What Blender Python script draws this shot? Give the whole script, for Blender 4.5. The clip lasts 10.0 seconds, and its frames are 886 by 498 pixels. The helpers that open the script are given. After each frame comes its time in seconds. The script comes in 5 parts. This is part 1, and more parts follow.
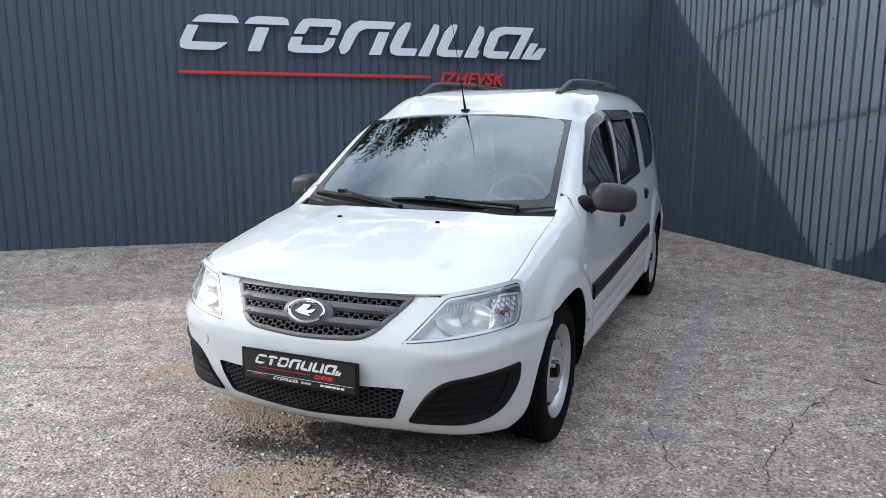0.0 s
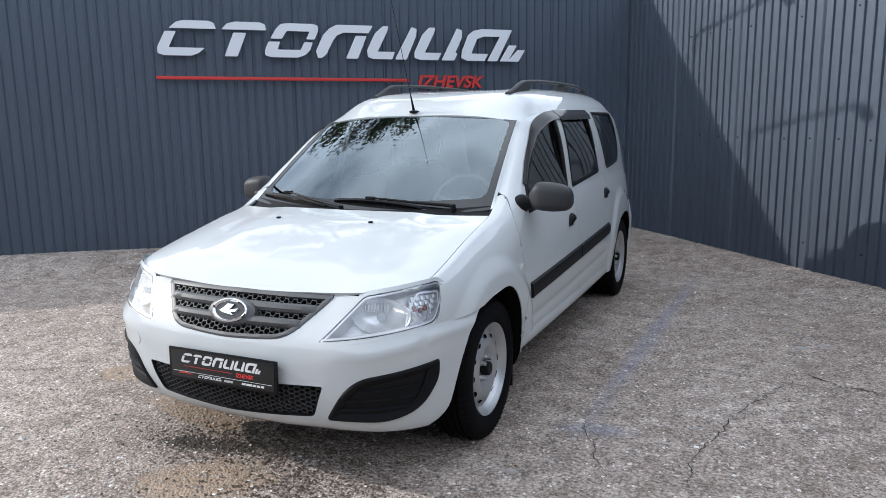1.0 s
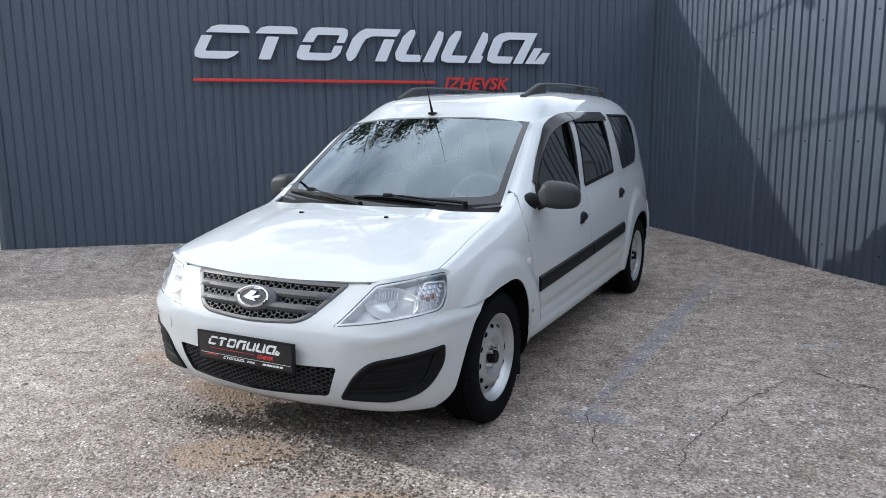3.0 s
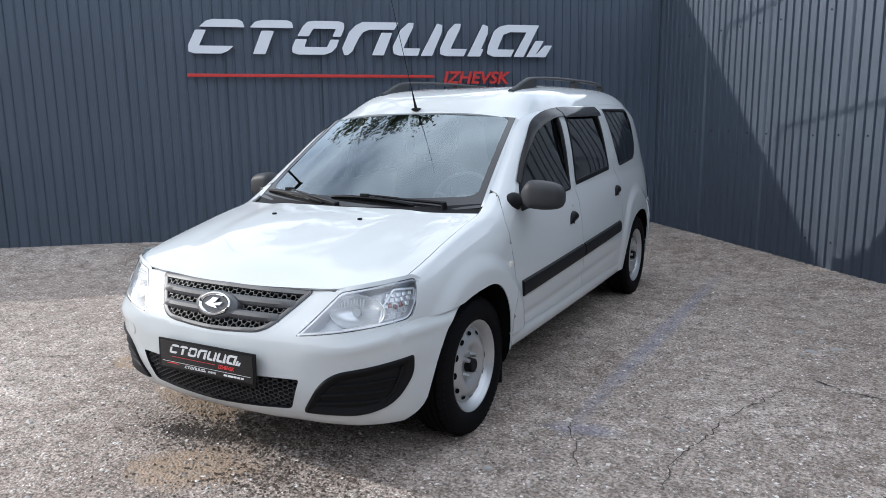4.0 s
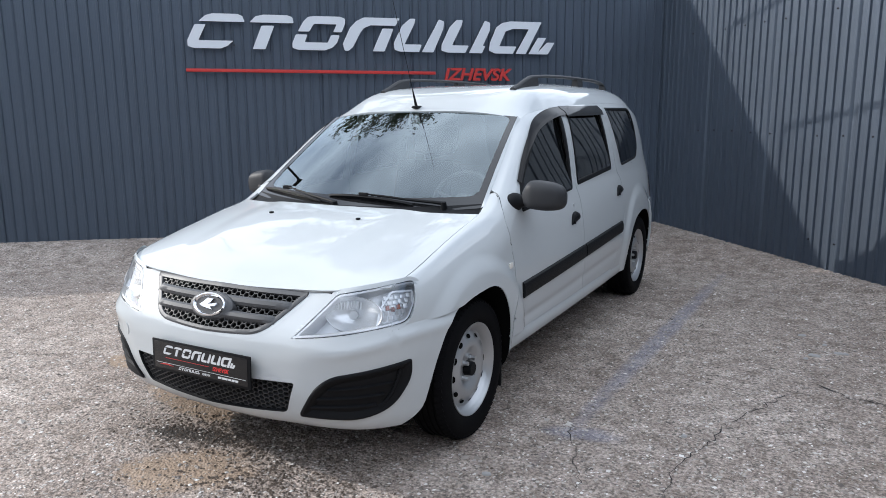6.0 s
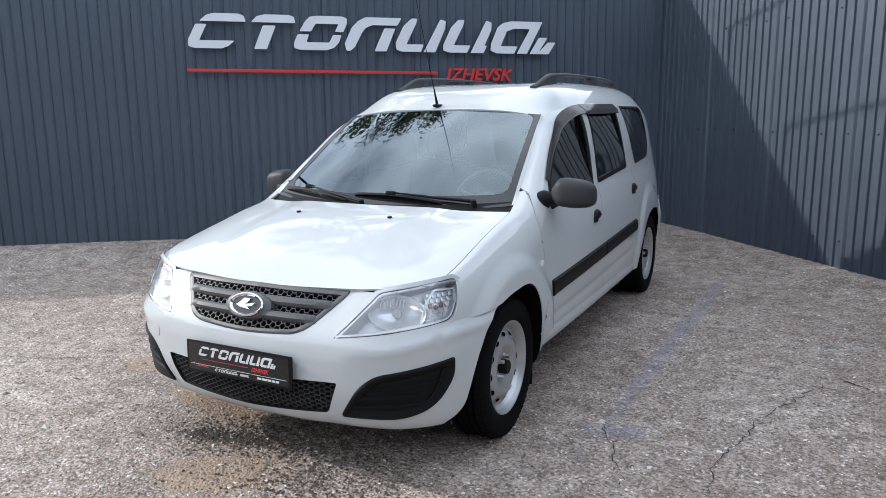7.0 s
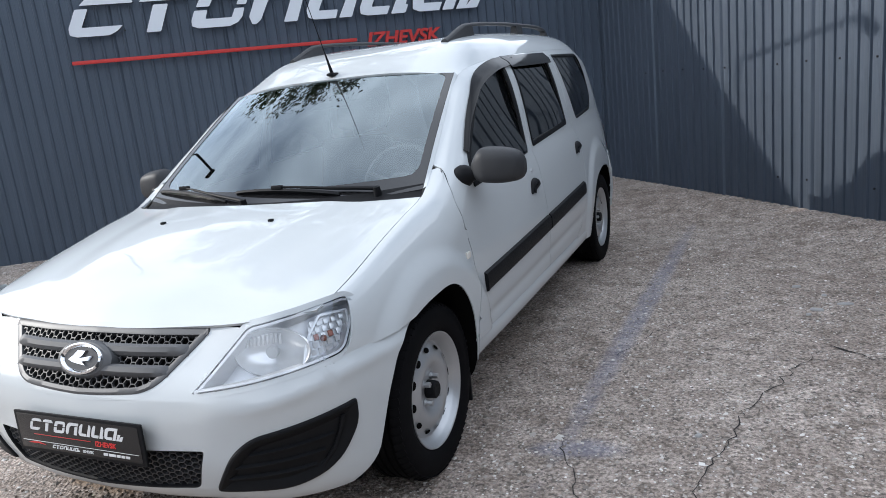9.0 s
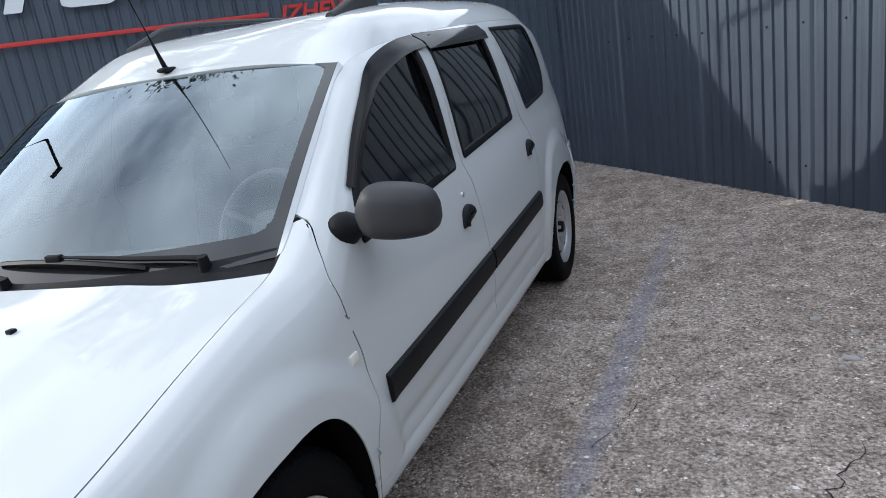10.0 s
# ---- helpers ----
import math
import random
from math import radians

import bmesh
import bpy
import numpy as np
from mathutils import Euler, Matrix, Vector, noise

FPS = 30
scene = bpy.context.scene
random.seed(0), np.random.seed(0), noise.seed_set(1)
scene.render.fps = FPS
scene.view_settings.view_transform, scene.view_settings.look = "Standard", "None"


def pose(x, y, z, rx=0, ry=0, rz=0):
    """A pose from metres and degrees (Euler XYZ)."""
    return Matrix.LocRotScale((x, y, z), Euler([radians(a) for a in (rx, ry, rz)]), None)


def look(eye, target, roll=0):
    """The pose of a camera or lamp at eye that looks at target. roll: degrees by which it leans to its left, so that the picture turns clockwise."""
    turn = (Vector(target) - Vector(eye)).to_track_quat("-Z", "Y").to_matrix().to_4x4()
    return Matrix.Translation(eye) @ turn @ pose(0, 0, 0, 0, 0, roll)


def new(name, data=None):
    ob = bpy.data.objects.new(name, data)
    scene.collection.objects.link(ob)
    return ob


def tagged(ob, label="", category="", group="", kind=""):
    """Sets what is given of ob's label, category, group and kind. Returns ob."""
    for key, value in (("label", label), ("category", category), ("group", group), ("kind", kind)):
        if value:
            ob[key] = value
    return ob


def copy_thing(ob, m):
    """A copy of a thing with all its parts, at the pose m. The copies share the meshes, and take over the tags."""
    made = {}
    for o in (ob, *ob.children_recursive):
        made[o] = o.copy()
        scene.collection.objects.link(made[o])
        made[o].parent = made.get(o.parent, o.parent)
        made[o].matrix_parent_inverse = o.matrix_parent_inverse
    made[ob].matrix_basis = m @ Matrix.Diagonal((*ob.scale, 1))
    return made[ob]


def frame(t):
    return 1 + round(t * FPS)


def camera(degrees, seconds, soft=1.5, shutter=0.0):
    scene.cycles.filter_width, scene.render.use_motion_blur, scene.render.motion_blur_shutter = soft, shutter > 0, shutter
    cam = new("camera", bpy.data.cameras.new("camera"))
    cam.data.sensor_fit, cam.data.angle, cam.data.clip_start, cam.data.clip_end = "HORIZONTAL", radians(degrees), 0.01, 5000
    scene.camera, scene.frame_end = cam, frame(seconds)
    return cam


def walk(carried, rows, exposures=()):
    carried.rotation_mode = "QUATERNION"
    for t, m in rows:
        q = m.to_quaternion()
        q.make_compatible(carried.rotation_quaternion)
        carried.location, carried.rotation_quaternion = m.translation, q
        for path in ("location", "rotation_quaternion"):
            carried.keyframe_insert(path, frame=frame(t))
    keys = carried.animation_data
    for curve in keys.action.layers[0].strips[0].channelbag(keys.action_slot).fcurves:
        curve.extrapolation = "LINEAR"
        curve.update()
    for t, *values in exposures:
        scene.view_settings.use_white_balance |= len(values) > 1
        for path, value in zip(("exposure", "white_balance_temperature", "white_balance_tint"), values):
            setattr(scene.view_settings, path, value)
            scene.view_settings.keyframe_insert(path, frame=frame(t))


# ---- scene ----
cam = camera(63.2, 10.0, 0.9)
PATH = [
    (0, (0.234, 0.2, 1.408), (-0.561, 2.0, 1.052), -0.2),
    (0.5, (0.4, 0.254, 1.411), (-0.399, 2.053, 1.058), -0.5),
    (1, (0.571, 0.316, 1.392), (-0.253, 2.105, 1.046), -0.8),
    (1.5, (0.662, 0.293, 1.396), (-0.195, 2.067, 1.055), -1.0),
    (2, (0.69, 0.176, 1.395), (-0.19, 1.94, 1.059), -0.9),
    (2.5, (0.7, 0.096, 1.394), (-0.194, 1.854, 1.058), -0.6),
    (3, (0.751, 0.186, 1.391), (-0.157, 1.935, 1.049), -0.6),
    (4.3, (0.854, 0.453, 1.406), (-0.104, 2.171, 1.046), -0.9),
    (4.5, (0.865, 0.461, 1.4), (-0.104, 2.174, 1.042), -0.9),
    (5, (0.869, 0.458, 1.403), (-0.111, 2.164, 1.045), -0.9),
    (5.5, (0.867, 0.462, 1.399), (-0.11, 2.17, 1.043), -0.7),
    (5.7, (0.85, 0.471, 1.417), (-0.115, 2.184, 1.053), -0.6),
    (6.8, (0.662, 0.42, 1.414), (-0.245, 2.165, 1.048), -0.4),
    (7, (0.605, 0.377, 1.4), (-0.297, 2.124, 1.035), -0.6),
    (7.5, (0.487, 0.327, 1.407), (-0.397, 2.082, 1.033), -1.3),
    (8, (0.497, 0.4, 1.407), (-0.374, 2.157, 1.014), -2.7),
    (8.5, (0.618, 0.709, 1.393), (-0.23, 2.47, 0.972), -4.6),
    (9, (0.541, 1.059, 1.37), (-0.277, 2.826, 0.917), -6.4),
    (9.5, (0.452, 1.556, 1.407), (-0.305, 3.342, 0.919), -8.1),
    (9.6, (0.461, 1.664, 1.401), (-0.288, 3.448, 0.895), -8.3),
    (10, (0.352, 2.133, 1.402), (-0.386, 3.911, 0.863), -8.6),
]
walk(cam, [(t, look(eye, target, roll)) for t, eye, target, roll in PATH], exposures=[(0.0, 0.0, 6250, 10), (10.0, 0.0, 6250, 10)])

# ---- world and sun ----
SUN_WAY = Vector((0.974, 0.225, -0.46)).normalized()   # the way the sunlight travels


def make_world():
    w = bpy.data.worlds.new("world")
    scene.world = w
    w.use_nodes = True
    nt = w.node_tree
    nt.nodes.clear()
    out = nt.nodes.new("ShaderNodeOutputWorld")
    bg = nt.nodes.new("ShaderNodeBackground")
    sky = nt.nodes.new("ShaderNodeTexSky")
    sky.sky_type = 'NISHITA'
    sky.sun_disc = False
    sky.sun_elevation = math.asin(-SUN_WAY.z)
    sky.sun_rotation = math.atan2(-SUN_WAY.x, -SUN_WAY.y)
    sky.air_density, sky.dust_density, sky.ozone_density = 1.0, 1.5, 1.0
    # broken white clouds
    tc = nt.nodes.new("ShaderNodeTexCoord")
    mp = nt.nodes.new("ShaderNodeMapping")
    mp.inputs["Scale"].default_value = (1.0, 1.0, 2.2)
    nz = nt.nodes.new("ShaderNodeTexNoise")
    nz.inputs["Scale"].default_value = 1.7
    nz.inputs["Detail"].default_value = 4
    nz.inputs["Roughness"].default_value = 0.55
    rp = nt.nodes.new("ShaderNodeValToRGB")
    rp.color_ramp.elements[0].position, rp.color_ramp.elements[1].position = 0.30, 0.62
    mx = nt.nodes.new("ShaderNodeMixRGB")
    mx.inputs[2].default_value = (12.0, 12.9, 14.2, 1)
    nt.links.new(tc.outputs["Generated"], mp.inputs[0])
    nt.links.new(mp.outputs[0], nz.inputs["Vector"])
    nt.links.new(nz.outputs[0], rp.inputs[0])
    nt.links.new(rp.outputs[0], mx.inputs[0])
    nt.links.new(sky.outputs[0], mx.inputs[1])
    nt.links.new(mx.outputs[0], bg.inputs[0])
    bg.inputs[1].default_value = 0.170
    nt.links.new(bg.outputs[0], out.inputs[0])


make_world()
sun_data = bpy.data.lights.new("sun", 'SUN')
sun_data.energy, sun_data.angle, sun_data.color = 3.4, radians(0.6), (1.0, 0.95, 0.88)
sun = new("sun", sun_data)
sun.matrix_world = Matrix.Translation((-20, -5, 15)) @ SUN_WAY.to_track_quat("-Z", "Y").to_matrix().to_4x4()

# ---- materials ----
def mat(name, color, rough=0.5, metal=0.0, coat=0.0, vary=0.0, scale=8.0, bump=0.0, bump_scale=200.0, spec=0.5, color2=None, obj=True):
    """A surface with colour variation and fine relief, both at real size."""
    m = bpy.data.materials.new(name)
    m.use_nodes = True
    nt = m.node_tree
    b = nt.nodes["Principled BSDF"]
    b.inputs["Base Color"].default_value = (*color, 1)
    b.inputs["Roughness"].default_value = rough
    b.inputs["Metallic"].default_value = metal
    b.inputs["Coat Weight"].default_value = coat
    b.inputs["Coat Roughness"].default_value = 0.04
    b.inputs["Specular IOR Level"].default_value = spec
    if vary or bump:
        tc = nt.nodes.new("ShaderNodeTexCoord")
    if vary:
        n = nt.nodes.new("ShaderNodeTexNoise")
        n.inputs["Scale"].default_value, n.inputs["Detail"].default_value = scale, 6
        nt.links.new(tc.outputs["Object"], n.inputs["Vector"])
        mx = nt.nodes.new("ShaderNodeMixRGB")
        c2 = color2 or tuple(c * (1 - vary) for c in color)
        mx.inputs[1].default_value, mx.inputs[2].default_value = (*color, 1), (*c2, 1)
        nt.links.new(n.outputs[0], mx.inputs[0])
        nt.links.new(mx.outputs[0], b.inputs["Base Color"])
    if bump:
        n2 = nt.nodes.new("ShaderNodeTexNoise")
        n2.inputs["Scale"].default_value, n2.inputs["Detail"].default_value = bump_scale, 4
        nt.links.new(tc.outputs["Object"], n2.inputs["Vector"])
        bp = nt.nodes.new("ShaderNodeBump")
        bp.inputs["Strength"].default_value, bp.inputs["Distance"].default_value = 1.0, bump
        nt.links.new(n2.outputs[0], bp.inputs["Height"])
        nt.links.new(bp.outputs[0], b.inputs["Normal"])
    return m


WHITE = mat("white_paint", (0.525, 0.550, 0.558), 0.5, coat=1.0, vary=0.03, scale=3, spec=0.1)
BLACK_PLASTIC = mat("black_plastic", (0.010, 0.0105, 0.012), 0.5, vary=0.3, scale=30, bump=0.0003, bump_scale=900, spec=0.12)
GREY_PLASTIC = mat("grey_plastic", (0.042, 0.043, 0.046), 0.5, vary=0.2, scale=20, bump=0.0003, bump_scale=900, spec=0.2)
RUBBER = mat("tyre_rubber", (0.007, 0.007, 0.008), 0.7, vary=0.4, scale=25, bump=0.0004, bump_scale=400, spec=0.06)
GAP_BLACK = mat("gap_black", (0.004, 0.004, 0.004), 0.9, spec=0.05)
STEEL = mat("silver_steel", (0.52, 0.53, 0.54), 0.38, metal=0.7, vary=0.12, scale=25)
CHROME = mat("chrome", (0.75, 0.76, 0.78), 0.08, metal=1.0)
WALL_PAINT = mat("graphite_wall_paint", (0.162, 0.195, 0.242), 0.5, metal=0.65, vary=0.15, scale=1.3, bump=0.0006, bump_scale=18)


def brushed(m):
    """Fine upright streaks in the rolled sheet."""
    nt = m.node_tree
    b = nt.nodes["Principled BSDF"]
    tc = nt.nodes.new("ShaderNodeTexCoord")
    mp = nt.nodes.new("ShaderNodeMapping")
    mp.inputs["Scale"].default_value = (150, 150, 0.5)
    streak = nt.nodes.new("ShaderNodeTexNoise")
    streak.inputs["Scale"].default_value, streak.inputs["Detail"].default_value = 1.0, 4
    rp = nt.nodes.new("ShaderNodeMapRange")
    rp.inputs[1].default_value, rp.inputs[2].default_value, rp.inputs[3].default_value, rp.inputs[4].default_value = 0.35, 0.65, 0.46, 0.60
    nt.links.new(tc.outputs["Object"], mp.inputs[0])
    nt.links.new(mp.outputs[0], streak.inputs["Vector"])
    nt.links.new(streak.outputs[0], rp.inputs[0])
    nt.links.new(rp.outputs[0], b.inputs["Roughness"])
    old = b.inputs["Base Color"].links[0].from_socket
    tone = nt.nodes.new("ShaderNodeMapRange")
    tone.inputs[1].default_value, tone.inputs[2].default_value, tone.inputs[3].default_value, tone.inputs[4].default_value = 0.3, 0.7, 0.88, 1.12
    nt.links.new(streak.outputs[0], tone.inputs[0])
    mul = nt.nodes.new("ShaderNodeMixRGB")
    mul.blend_type = 'MULTIPLY'
    mul.inputs[0].default_value = 1.0
    nt.links.new(old, mul.inputs[1])
    nt.links.new(tone.outputs[0], mul.inputs[2])
    nt.links.new(mul.outputs[0], b.inputs["Base Color"])


brushed(WALL_PAINT)
SIGN_GREY = mat("sign_grey", (0.70, 0.735, 0.78), 0.5, vary=0.05, scale=5)
SIGN_RED = mat("sign_red", (0.55, 0.035, 0.03), 0.5, vary=0.1, scale=8)
SCREW = mat("screw_steel", (0.05, 0.05, 0.055), 0.4, metal=0.8)


def asphalt():
    m = bpy.data.materials.new("worn_asphalt")
    m.use_nodes = True
    nt = m.node_tree
    L = nt.links.new
    b = nt.nodes["Principled BSDF"]
    b.inputs["Roughness"].default_value = 0.88
    tc = nt.nodes.new("ShaderNodeTexCoord")

    def noise_node(scale, detail=5, rough=0.6):
        n = nt.nodes.new("ShaderNodeTexNoise")
        n.inputs["Scale"].default_value, n.inputs["Detail"].default_value, n.inputs["Roughness"].default_value = scale, detail, rough
        L(tc.outputs["Object"], n.inputs["Vector"])
        return n

    def ramp(src, *stops):
        r = nt.nodes.new("ShaderNodeValToRGB")
        els = r.color_ramp.elements
        while len(els) < len(stops):
            els.new(0.5)
        for e, (p, c) in zip(els, stops):
            e.position, e.color = p, (*c, 1)
        L(src, r.inputs[0])
        return r

    def mix(fac, a, c, kind='MIX'):
        x = nt.nodes.new("ShaderNodeMixRGB")
        x.blend_type = kind
        L(fac, x.inputs[0]) if not isinstance(fac, float) else None
        if isinstance(fac, float):
            x.inputs[0].default_value = fac
        for k, v in ((1, a), (2, c)):
            if isinstance(v, tuple):
                x.inputs[k].default_value = (*v, 1)
            else:
                L(v, x.inputs[k])
        return x.outputs[0]

    big = ramp(noise_node(0.7, 4).outputs[0], (0.35, (0.325, 0.268, 0.232)), (0.68, (0.475, 0.412, 0.366)))
    grain = ramp(noise_node(60, 3, 0.7).outputs[0], (0.37, (0.46, 0.44, 0.42)), (0.63, (1.48, 1.48, 1.48)))
    col = mix(1.0, big.outputs[0], grain.outputs[0], 'MULTIPLY')
    # aggregate: every stone its own tone
    v = nt.nodes.new("ShaderNodeTexVoronoi")
    v.inputs["Scale"].default_value = 85
    L(tc.outputs["Object"], v.inputs["Vector"])
    hsv = nt.nodes.new("ShaderNodeSeparateColor")
    L(v.outputs["Color"], hsv.inputs[0])
    pale = ramp(hsv.outputs[0], (0.83, (0, 0, 0)), (0.86, (1, 1, 1)))
    core = ramp(v.outputs["Distance"], (0.36, (1, 1, 1)), (0.44, (0, 0, 0)))
    stone = mix(1.0, pale.outputs[0], core.outputs[0], 'MULTIPLY')
    tone = ramp(hsv.outputs[1], (0.0, (0.30, 0.26, 0.23)), (0.5, (0.50, 0.47, 0.44)), (1.0, (0.82, 0.80, 0.78)))
    col = mix(stone, col, tone.outputs[0])
    # pits between the stones, where the binder has worn out
    dark = ramp(v.outputs["Distance"], (0.50, (0, 0, 0)), (0.66, (1, 1, 1)))
    worn = ramp(noise_node(17, 5, 0.75).outputs[0], (0.47, (0, 0, 0)), (0.60, (0.75, 0.75, 0.75)))
    darkm = mix(1.0, dark.outputs[0], worn.outputs[0], 'MULTIPLY')
    patch = ramp(noise_node(7, 6, 0.75).outputs[0], (0.38, (0.64, 0.61, 0.58)), (0.62, (1.20, 1.20, 1.20)))
    col = mix(1.0, col, patch.outputs[0], 'MULTIPLY')
    col = mix(darkm, col, (0.060, 0.052, 0.046))
    # drifts of brown sand in front of the car, and a faded blue paint line
    sep = nt.nodes.new("ShaderNodeSeparateXYZ")
    L(tc.outputs["Object"], sep.inputs[0])

    def math_node(kind, a, c=None, clamp=False):
        n = nt.nodes.new("ShaderNodeMath")
        n.operation, n.use_clamp = kind, clamp
        for k, v in ((0, a), (1, c)):
            if v is None:
                continue
            if isinstance(v, (int, float)):
                n.inputs[k].default_value = v
            else:
                L(v, n.inputs[k])
        return n.outputs[0]

    def blot(x, y, rx, ry, turn):
        """1 in the middle of an oval, falling off to its rim."""
        c, s = math.cos(radians(turn)), math.sin(radians(turn))
        dx, dy = math_node('SUBTRACT', sep.outputs[0], x), math_node('SUBTRACT', sep.outputs[1], y)
        u = math_node('DIVIDE', math_node('ADD', math_node('MULTIPLY', dx, c), math_node('MULTIPLY', dy, s)), rx)
        v = math_node('DIVIDE', math_node('SUBTRACT', math_node('MULTIPLY', dy, c), math_node('MULTIPLY', dx, s)), ry)
        r2 = math_node('ADD', math_node('MULTIPLY', u, u), math_node('MULTIPLY', v, v))
        return math_node('SUBTRACT', 1.0, r2, True)
    ragged = noise_node(6, 6, 0.7).outputs[0]
    sand = None
    for spot in ((-1.42, 2.36, .40, .28, 25), (-1.95, 2.86, .50, .15, -13), (-2.70, 3.16, .30, .16, 10), (-.68, 2.28, .30, .10, 20)):
        one = blot(*spot)
        sand = one if sand is None else math_node('MAXIMUM', sand, one)
    broad = noise_node(2.3, 5, 0.6).outputs[0]
    crumbs = noise_node(55, 4, 0.7).outputs[0]
    sand = math_node('ADD', math_node('MULTIPLY', sand, 0.75), math_node('MULTIPLY', broad, 0.95))
    sand = math_node('MULTIPLY', math_node('SUBTRACT', math_node('ADD', sand, math_node('MULTIPLY', math_node('ADD', ragged, crumbs), 0.5)), 1.30), 5.0, True)
    sand = math_node('MULTIPLY', sand, 0.8)
    sand_tone = ramp(noise_node(35, 4).outputs[0], (0.3, (0.28, 0.195, 0.130)), (0.7, (0.40, 0.297, 0.207)))
    col = mix(sand, col, sand_tone.outputs[0])
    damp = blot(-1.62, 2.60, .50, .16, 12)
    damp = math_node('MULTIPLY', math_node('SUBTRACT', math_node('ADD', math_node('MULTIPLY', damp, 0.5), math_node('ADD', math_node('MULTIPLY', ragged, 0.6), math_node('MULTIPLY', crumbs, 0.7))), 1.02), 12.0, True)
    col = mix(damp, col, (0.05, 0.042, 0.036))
    line = math_node('MAXIMUM', blot(-.085, 5.2, .085, 2.6, -2.4), blot(-.10, 3.42, .24, .10, 10))
    line = math_node('MULTIPLY', math_node('SUBTRACT', math_node('ADD', line, ragged), 0.80), 1.6, True)
    col = mix(math_node('MULTIPLY', line, 0.42), col, (0.22, 0.24, 0.33))
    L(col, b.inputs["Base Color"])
    bp = nt.nodes.new("ShaderNodeBump")
    bp.inputs["Strength"].default_value, bp.inputs["Distance"].default_value = 1.0, 0.007
    bp.invert = True
    L(v.outputs["Distance"], bp.inputs["Height"])
    bp2 = nt.nodes.new("ShaderNodeBump")
    bp2.inputs["Strength"].default_value, bp2.inputs["Distance"].default_value = 0.9, 0.022
    L(noise_node(22, 5, 0.65).outputs[0], bp2.inputs["Height"])
    L(bp.outputs[0], bp2.inputs["Normal"])
    L(bp2.outputs[0], b.inputs["Normal"])
    return m


ASPHALT = asphalt()

# ---- building helpers ----
def mesh_from(name, bm, material, smooth=None):
    """bm becomes mesh data; smooth: the angle in degrees under which edges are smooth."""
    me = bpy.data.meshes.new(name)
    bm.normal_update()
    if smooth:
        for f in bm.faces:
            f.smooth = True
        for e in bm.edges:
            if len(e.link_faces) == 2 and e.calc_face_angle(0) > radians(smooth):
                e.smooth = False
    bm.to_mesh(me)
    bm.free()
    for one in (material if isinstance(material, (list, tuple)) else [material]):
        me.materials.append(one)
    return me


def part(name, bm, material, parent=None, label="", smooth=35):
    ob = new(name, mesh_from(name, bm, material, smooth))
    if parent:
        ob.parent = parent
    if label:
        tagged(ob, label)
    return ob


def thing(name, label, category, m=None, group="", kind=""):
    ob = new(name)
    ob.empty_display_size = 0.1
    if m:
        ob.matrix_world = m
    return tagged(ob, label, category, group, kind)


def add_box(bm, x0, y0, z0, x1, y1, z1, bevel=0.0, m=None):
    made = bmesh.ops.create_cube(bm, size=1)["verts"]
    bmesh.ops.scale(bm, vec=(x1 - x0, y1 - y0, z1 - z0), verts=made)
    bmesh.ops.translate(bm, vec=((x0 + x1) / 2, (y0 + y1) / 2, (z0 + z1) / 2), verts=made)
    if bevel:
        edges = list({e for v in made for e in v.link_edges})
        made = bmesh.ops.bevel(bm, geom=edges, offset=bevel, segments=2, affect='EDGES', profile=0.6)["verts"]
    if m:
        bmesh.ops.transform(bm, matrix=m, verts=made)
    return made


def add_cyl(bm, a, b, r0, r1=None, segs=16, cap=True):
    a, b = Vector(a), Vector(b)
    way = b - a
    m = Matrix.Translation((a + b) / 2) @ way.to_track_quat("Z", "Y").to_matrix().to_4x4()
    return bmesh.ops.create_cone(bm, cap_ends=cap, segments=segs, radius1=r0, radius2=r0 if r1 is None else r1, depth=way.length, matrix=m)["verts"]


def add_grid(bm, rows, close=False):
    """Faces between rows of points (lists of one length)."""
    vs = [[bm.verts.new(p) for p in row] for row in rows]
    for a, b in zip(vs, vs[1:]):
        n = len(a)
        for i in range(n if close else n - 1):
            q = [a[i], a[(i + 1) % n], b[(i + 1) % n], b[i]]
            if len({id(v) for v in q}) == 4:
                try:
                    bm.faces.new(q)
                except ValueError:
                    pass
    return vs


def add_tube(bm, points, radius, segs=8, caps=True):
    """A tube along points; radius: a number, or a function of 0..1."""
    pts = [Vector(p) for p in points]
    rows = []
    for i, p in enumerate(pts):
        way = (pts[min(i + 1, len(pts) - 1)] - pts[max(i - 1, 0)]).normalized()
        side = way.cross(Vector((0, 0, 1)))
        side = side.normalized() if side.length > 1e-4 else Vector((1, 0, 0))
        up = side.cross(way)
        r = radius(i / (len(pts) - 1)) if callable(radius) else radius
        rows.append([p + r * (math.cos(a) * side + math.sin(a) * up) for a in (2 * math.pi * k / segs for k in range(segs))])
    vs = add_grid(bm, rows, close=True)
    if caps:
        bm.faces.new(list(reversed(vs[0])))
        bm.faces.new(vs[-1])
    return vs


def add_prism(bm, outline, y0, y1):
    """An outline in x and z, run from y0 to y1."""
    a = [bm.verts.new((x, y0, z)) for x, z in outline]
    b = [bm.verts.new((x, y1, z)) for x, z in outline]
    n = len(a)
    fs = [bm.faces.new(a), bm.faces.new(list(reversed(b)))]
    for i in range(n):
        fs.append(bm.faces.new((a[i], b[i], b[(i + 1) % n], a[(i + 1) % n])))
    bmesh.ops.recalc_face_normals(bm, faces=fs)
    return a, b


